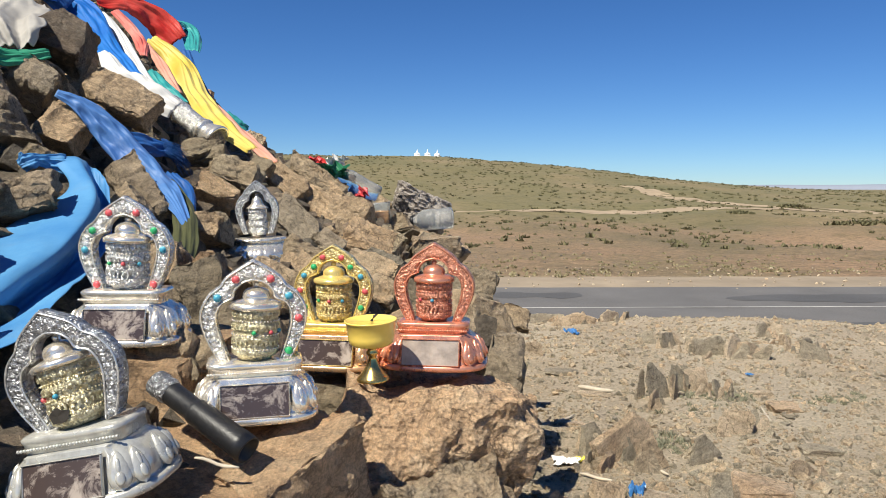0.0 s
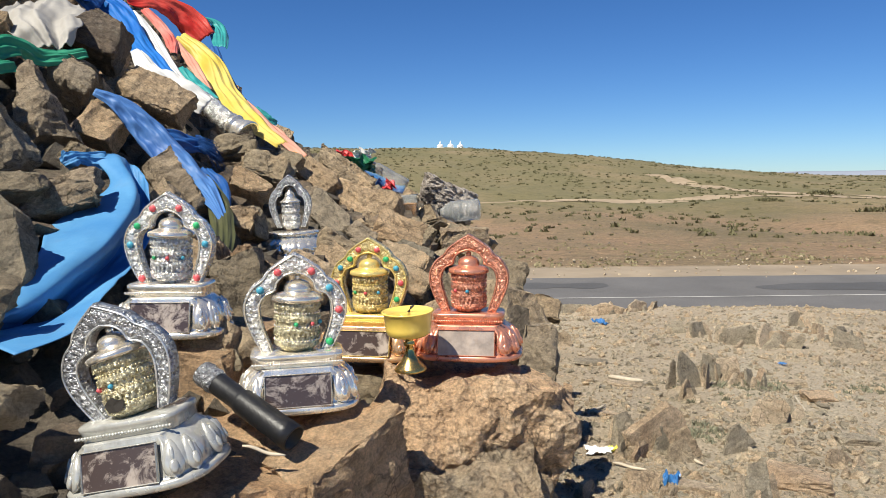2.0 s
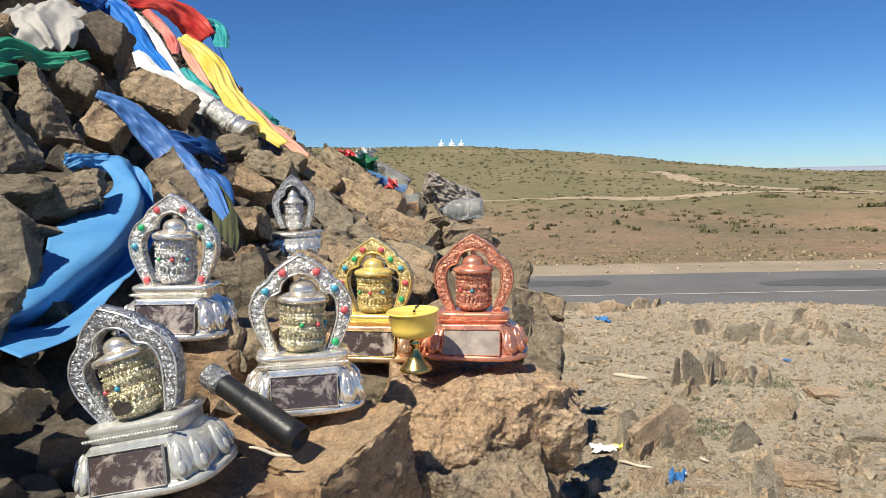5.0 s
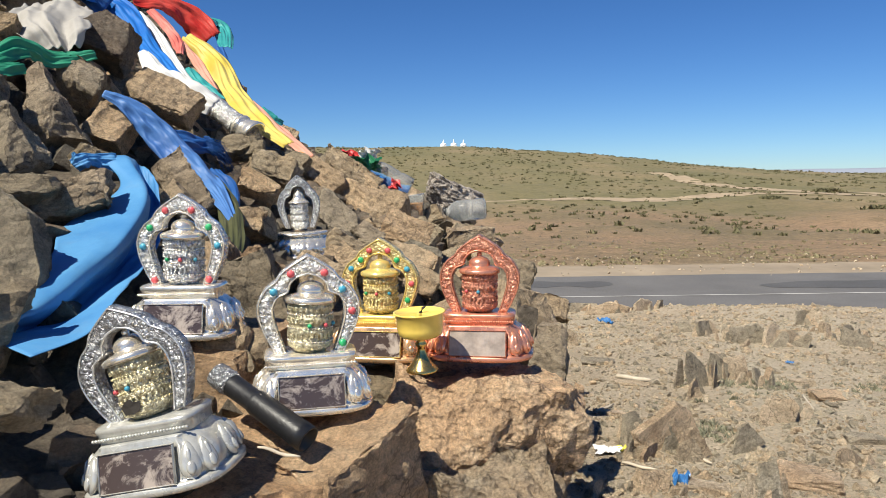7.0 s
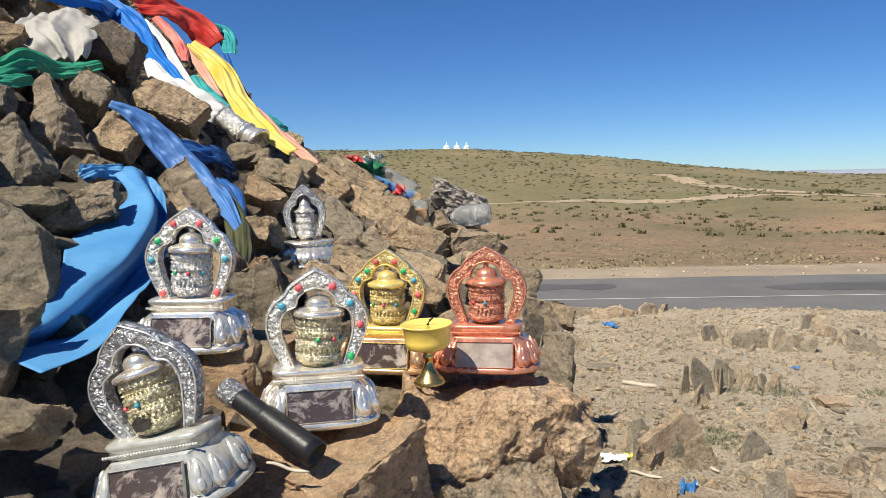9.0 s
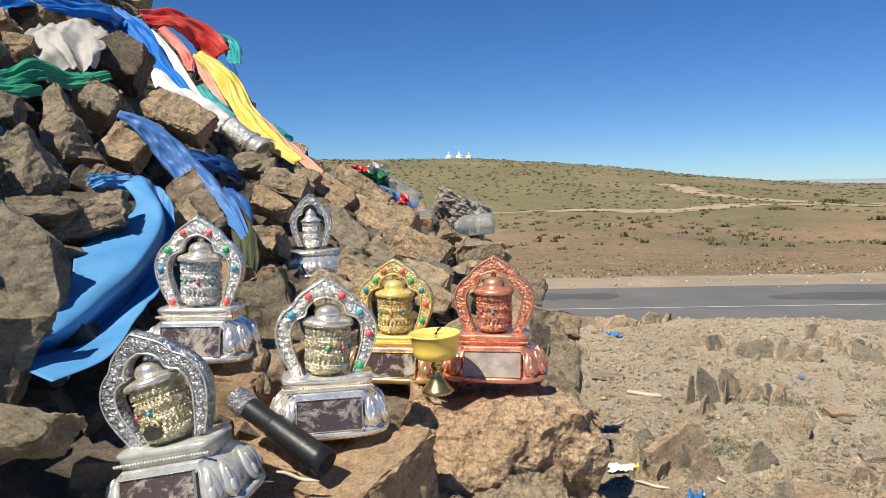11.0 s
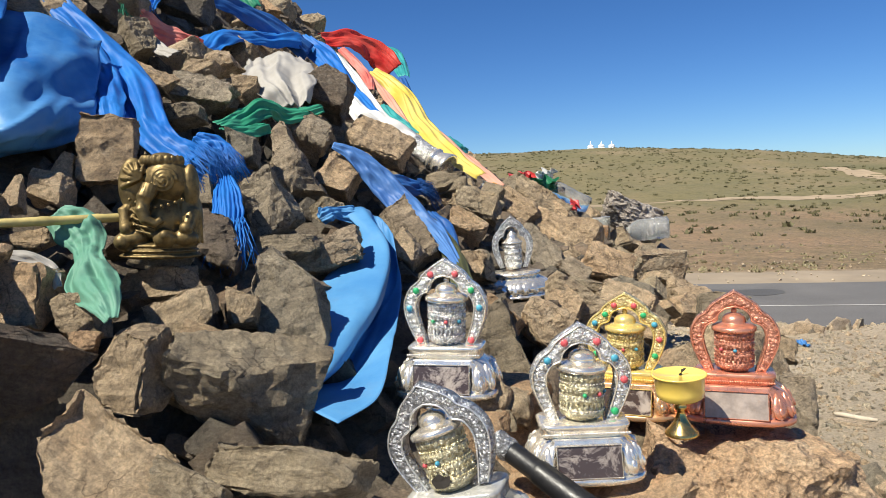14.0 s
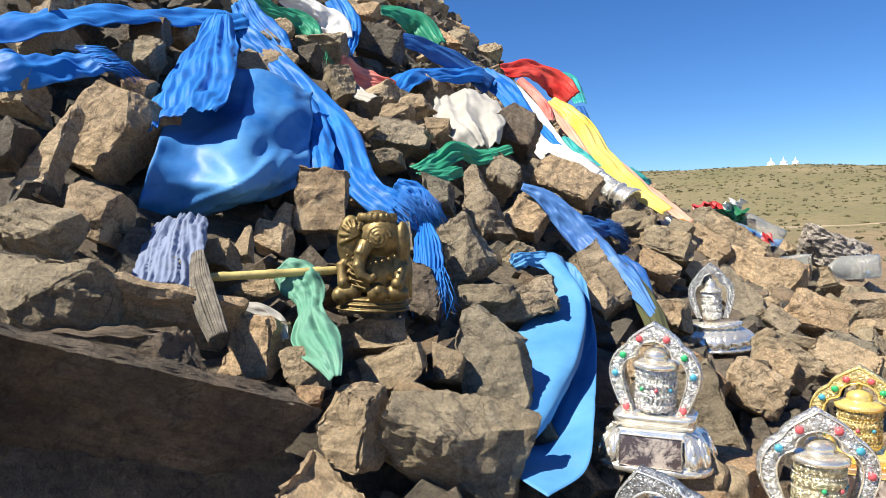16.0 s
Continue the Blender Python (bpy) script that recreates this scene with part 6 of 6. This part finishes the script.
bamboo((-1.033, 0.699, 1.271), (-0.898, 0.859, 1.269))
silver_vase(Matrix.Translation((-0.989, 2.545, 1.500)) @ Vector((0.199, -0.056, -0.146)).to_track_quat('X', 'Z').to_matrix().to_4x4())
pet_bottle(Matrix.Translation((-0.344, 3.747, 1.154)) @ Vector((-0.241, 0.003, 0.138)).to_track_quat('X', 'Z').to_matrix().to_4x4(), 'crushed clear plastic bottle lying among stones', 0.27, 0.05)
pet_bottle(Matrix.Translation((0.055, 3.624, 1.043)) @ Vector((-0.216, 0.029, -0.018)).to_track_quat('X', 'Z').to_matrix().to_4x4(), 'clear plastic bottle lying on a pinkish stone', 0.22, 0.055)
white_rock()
plastic_cup(Matrix.Translation((-0.268, 3.002, 1.004)) @ pose(0, 0, 0, 0, -6, 0) @ Matrix.Diagonal((0.88, 0.88, 0.88, 1)))
crumpled("wrapper", pose(-0.661, 3.655, 1.285, -50, 0, 20), (0.16, 0.1, 0.07), FOIL_RED, "crumpled red and white wrapper among the stones", "wrapper", 1)
crumpled("wrapper", pose(-0.566, 3.617, 1.260, -50, 0, 40), (0.2, 0.1, 0.06), FOIL_GREEN, "crumpled dark green wrapper among the stones", "wrapper", 2)
crumpled("wrapper", pose(-0.560, 3.681, 1.296, -50, 0, 60), (0.16, 0.1, 0.05), FOIL_WHITE, "crumpled white plastic wrapper among the stones", "wrapper", 3)
crumpled("wrapper", pose(-0.394, 3.544, 1.150, -50, 0, 80), (0.09, 0.06, 0.05), FOIL_RED, "scrap of red wrapper among the stones", "wrapper", 4)
crumpled("wrapper", pose(-0.463, 3.592, 1.164, -50, 0, 100), (0.1, 0.06, 0.05), FOIL_BLUE, "scrap of blue plastic among the stones", "wrapper", 5)
crumpled("wrapper", pose(-0.730, 2.886, 1.268, -50, 0, 120), (0.1, 0.06, 0.04), FOIL_WHITE, "crumpled white paper among the stones", "wrapper", 6)
crumpled("wrapper", pose(-0.633, 2.383, 1.214, -50, 0, 140), (0.07, 0.05, 0.03), SILVER, "crumpled silver foil among the stones", "wrapper", 7)
matchstick((-0.273, 0.759, 0.897), (-0.224, 0.760, 0.884))
crumpled("litter", pose(0.313, 1.710, land(0.313, 1.710) + 0.006, 0, 0, 3), (0.062, 0.042, 0.014), FOIL_WHITE, "white wrapper on the stony ground", "litter", 11)
crumpled("litter", pose(0.349, 1.727, land(0.349, 1.727) + 0.006, 0, 0, 36), (0.022, 0.022, 0.012), FOIL_YELLOW, "yellow wrapper scrap on the stony ground", "litter", 12)
crumpled("litter", pose(0.421, 1.460, land(0.421, 1.460) + 0.006, 0, 0, 69), (0.04, 0.03, 0.03), FOIL_BLUE, "torn piece of blue plastic on the stony ground", "litter", 13)
crumpled("litter", pose(0.794, 4.230, land(0.794, 4.230) + 0.006, 0, 0, 102), (0.1, 0.06, 0.03), FOIL_BLUE, "torn piece of blue plastic on the stony ground", "litter", 14)
crumpled("litter", pose(1.247, 2.781, land(1.247, 2.781) + 0.004, 0, 0, 135), (0.026, 0.016, 0.010), FOIL_BLUE, "torn piece of blue plastic on the stony ground", "litter", 15)
crumpled("litter", pose(0.540, 1.724, land(0.540, 1.724) + 0.006, 0, 0, 168), (0.025, 0.015, 0.01), FOIL_WHITE, "scrap of white paper on the stony ground", "litter", 16)
matchstick((0.493, 2.481, land(0.493, 2.481) + 0.012), (0.602, 2.416, land(0.602, 2.416) + 0.012), 0.009, 'weathered pale piece of wood on the ground')
matchstick((0.326, 1.606, land(0.326, 1.606) + 0.006), (0.393, 1.559, land(0.393, 1.559) + 0.006), 0.004, 'dry twig lying on the ground')
matchstick((0.338, 2.011, land(0.338, 2.011) + 0.006), (0.404, 2.088, land(0.404, 2.088) + 0.006), 0.004, 'dry twig lying on the ground')
matchstick((0.534, 1.699, land(0.534, 1.699) + 0.006), (0.551, 1.645, land(0.551, 1.645) + 0.006), 0.004, 'dry twig lying on the ground')
matchstick((1.064, 2.284, land(1.064, 2.284) + 0.006), (1.018, 2.113, land(1.018, 2.113) + 0.006), 0.004, 'dry twig lying on the ground')
outcrop("panel", 0.481, 1.753, 0.033, 0.202, 0.053, 0.159, 8, -6, 10)
outcrop("panel", 0.439, 1.747, 0.019, 0.130, 0.030, 0.091, 8, -10, -20)
outcrop("wedge", 0.402, 1.658, 0.015, 0.096, 0.034, 0.072, 8, -0, 10)
outcrop("panel", 0.747, 2.360, 0.040, 0.097, 0.034, 0.193, 8, -4, 1)
outcrop("panel", 0.866, 2.505, 0.036, 0.061, 0.022, 0.172, 8, 20, -4)
outcrop("panel", 0.929, 2.531, 0.034, 0.124, 0.043, 0.162, 8, 10, 0)
outcrop("wedge", 0.970, 2.406, 0.022, 0.078, 0.039, 0.103, 8, 18, 5)
outcrop("wedge", 0.685, 2.213, 0.020, 0.109, 0.045, 0.095, 8, -0, 10)
outcrop("chunk", 0.842, 1.947, 0.024, 0.095, 0.076, 0.113, 8, 8, -16)
outcrop("slab", 0.804, 1.993, 0.005, 0.065, 0.021, 0.024, 8, -0, 5)
outcrop("wedge", 1.273, 3.255, 0.032, 0.158, 0.072, 0.152, 8, -0, -10)
outcrop("wedge", 1.162, 3.539, 0.025, 0.143, 0.057, 0.120, 8, -0, -10)
outcrop("panel", 1.090, 3.666, 0.024, 0.089, 0.031, 0.113, 8, -0, -10)
outcrop("panel", 1.210, 3.350, 0.024, 0.082, 0.029, 0.114, 8, 10, -10)
outcrop("wedge", 1.442, 3.194, 0.023, 0.103, 0.052, 0.108, 8, 20, -15)
outcrop("panel", 1.901, 3.951, 0.025, 0.076, 0.027, 0.120, 8, 10, -20)
outcrop("panel", 1.768, 3.803, 0.027, 0.092, 0.032, 0.129, 8, -10, 0)
outcrop("panel", 1.360, 3.212, 0.034, 0.156, 0.055, 0.164, 8, 30, -10)
outcrop("panel", 1.762, 3.341, 0.030, 0.108, 0.038, 0.141, 8, 20, 0)
outcrop("panel", 1.727, 3.179, 0.023, 0.128, 0.036, 0.108, 8, 20, -20)
outcrop("panel", 1.736, 3.495, 0.019, 0.073, 0.026, 0.089, 8, 20, 0)
outcrop("slab", 0.534, 2.406, 0.008, 0.130, 0.032, 0.037, 8, 8, -20)
outcrop("wedge", 1.223, 5.056, 0.032, 0.245, 0.074, 0.155, 8, 8, 0)
outcrop("wedge", 0.950, 4.804, 0.026, 0.234, 0.059, 0.123, 8, -0, -15)
outcrop("wedge", 0.720, 4.944, 0.019, 0.242, 0.044, 0.093, 8, -0, 0)
outcrop("panel", 0.547, 1.315, 0.029, 0.065, 0.023, 0.137, 8, 12, -15)
outcrop("slab", 0.691, 1.474, 0.024, 0.143, 0.097, 0.113, 8, -0, -20)
outcrop("wedge", 0.859, 1.633, 0.012, 0.080, 0.027, 0.056, 8, -0, 0)
outcrop("slab", 1.010, 1.819, 0.013, 0.103, 0.053, 0.062, 8, 10, 0)
outcrop("slab", 0.479, 2.760, 0.015, 0.135, 0.061, 0.071, 8, -0, 0)
outcrop("wedge", 0.408, 3.228, 0.023, 0.158, 0.053, 0.111, 8, -0, -20)
outcrop("slab", 0.383, 2.000, 0.007, 0.083, 0.030, 0.035, 8, 12, -15)
outcrop("slab", 0.464, 1.448, 0.013, 0.107, 0.054, 0.063, 8, -0, -10)
outcrop("panel", 0.354, 1.422, 0.016, 0.071, 0.025, 0.075, 8, 10, -20)
outcrop("slab", 1.124, 2.248, 0.016, 0.109, 0.065, 0.076, 8, 16, 10)
outcrop("slab", 1.157, 2.502, 0.012, 0.101, 0.047, 0.055, 8, -0, 0)
outcrop("wedge", 0.232, 1.397, 0.015, 0.081, 0.035, 0.073, 8, -0, 0)
stupa(-18.65, 498.0)
stupa(-11.35, 498.0)
stupa(-4.46, 498.0)

# ---- gravel, tufts and shrubs ----


def gravel_places():
    rnd = random.Random(21)
    out = []
    while len(out) < 31000:
        y = 1.15 + 6.2 * rnd.random() ** 1.6
        x = rnd.uniform(0.02 * y, 0.78 * y + 0.3)
        s = min(0.019, 0.0036 * math.exp(rnd.expovariate(2.0)))
        out.append((x, y, land(x, y) + 0.1 * s, s * (1 + 0.12 * y)))
    for k in range(500):
        x, y = rnd.uniform(-25, 25), rnd.uniform(20.8, 27)
        out.append((x, y + 0.03 * x, land(x, y) + 0.05, rnd.uniform(0.03, 0.09)))
    return out


gravel = scatter("gravel", GRAVEL, None, gravel_places(), 6, "loose angular gravel and stone chips")
gravel["category"] = "gravel"


def spiky(bm_v, bm_f, at, size, rnd, blades, spread):
    for k in range(blades):
        a = rnd.uniform(0, 2 * math.pi)
        r = size * spread * math.sqrt(rnd.random())
        h = size * rnd.uniform(0.4, 1.0)
        x, y, z = at[0] + r * math.cos(a), at[1] + r * math.sin(a), at[2]
        lean = rnd.uniform(-0.5, 0.5) * size, rnd.uniform(-0.5, 0.5) * size
        w = size * rnd.uniform(0.08, 0.2) * (1 if blades > 20 else 2)
        b = rnd.uniform(0, math.pi)
        i = len(bm_v)
        c, s = math.cos(b) * w, math.sin(b) * w
        bm_v += [(x - c, y - s, z), (x + c, y + s, z), (x + lean[0] + c * 0.5, y + lean[1] + s * 0.5, z + h * 0.7), (x + lean[0] * 1.4 - c * 0.3, y + lean[1] * 1.4, z + h)]
        bm_f += [(i, i + 1, i + 2), (i, i + 2, i + 3)]


def tufts(name, material, places, seed, label, category, blades, spread):
    rnd = random.Random(seed)
    v, f = [], []
    for x, y, s in places:
        spiky(v, f, (x, y, land(x, y) - 0.02 * s), s, rnd, blades, spread)
    me = bpy.data.meshes.new(name)
    me.from_pydata(v, [], f)
    me.materials.append(material)
    return tagged(new(name, me), label, category, kind="stuff")


def shrub_places():
    rnd = random.Random(31)
    out = []
    while len(out) < 4200:
        r = 30 + 470 * rnd.random() ** 0.75
        a = math.radians(rnd.uniform(-32, 42))
        x, y = r * math.sin(a), r * math.cos(a)
        if y < 42 or noise.noise((x * 0.03, y * 0.012, 4)) + 0.35 * rnd.random() < 0.0:
            continue
        out.append((x, y, rnd.uniform(0.12, 0.34) * (1 + r / 240)))
    for k in range(40):
        out.append((75 + rnd.gauss(0, 1.3), 150 + rnd.gauss(0, 1), rnd.uniform(0.6, 1.2)))
        out.append((52 + rnd.gauss(0, 2.2), 86 + rnd.gauss(0, 1.2), rnd.uniform(0.3, 0.8)))
        out.append((46 + rnd.gauss(0, 0.8), 108 + rnd.gauss(0, 0.6), rnd.uniform(0.3, 0.6)))
    return out


tufts("shrubs", SHRUB, shrub_places(), 3, "low dry shrubs dotted over the steppe", "shrubs", 14, 1.0)


def weed_places():
    rnd = random.Random(17)
    out = []
    for cx, cy, n, w in ((0.93, 2.42, 70, 0.10), (0.62, 1.86, 40, 0.05), (1.42, 2.45, 34, 0.08), (0.75, 2.2, 10, 0.1)):
        for k in range(n):
            out.append((cx + rnd.gauss(0, w), cy + rnd.gauss(0, w * 0.6), rnd.uniform(0.007, 0.019)))
    return out


tufts("weeds", simple("grey_green_weed", (0.21, 0.205, 0.135), 0.9, vary=0.3), weed_places(), 9, "small grey-green weeds between stones", "weeds", 24, 0.8)


def verge_places():
    rnd = random.Random(41)
    out = []
    while len(out) < 900:
        y = 24.0 + abs(rnd.gauss(0, 4.5))
        x = rnd.uniform(-16, 26)
        if noise.noise((x * 0.3, y * 0.4, 2)) + 0.4 * rnd.random() < 0.05:
            continue
        out.append((x, y + 0.03 * x, rnd.uniform(0.04, 0.13)))
    return out


tufts("verge_grass", simple("dry_verge_grass", (0.25, 0.215, 0.115), 0.9, vary=0.35), verge_places(), 12, "thin yellow-green grass along the road verge", "grass", 10, 1.0)


def plain_stones():
    rnd = random.Random(52)
    out = []
    while len(out) < 1500:
        r = 26 + 70 * rnd.random()
        a = math.radians(rnd.uniform(-25, 40))
        x, y = r * math.sin(a), r * math.cos(a)
        out.append((x, y, land(x, y), rnd.uniform(0.03, 0.13)))
    return out


stones = scatter("plain_stones", ROCK_BITS, None, plain_stones(), 14, "scattered stones on the plain beyond the road")
stones["category"] = "stones"
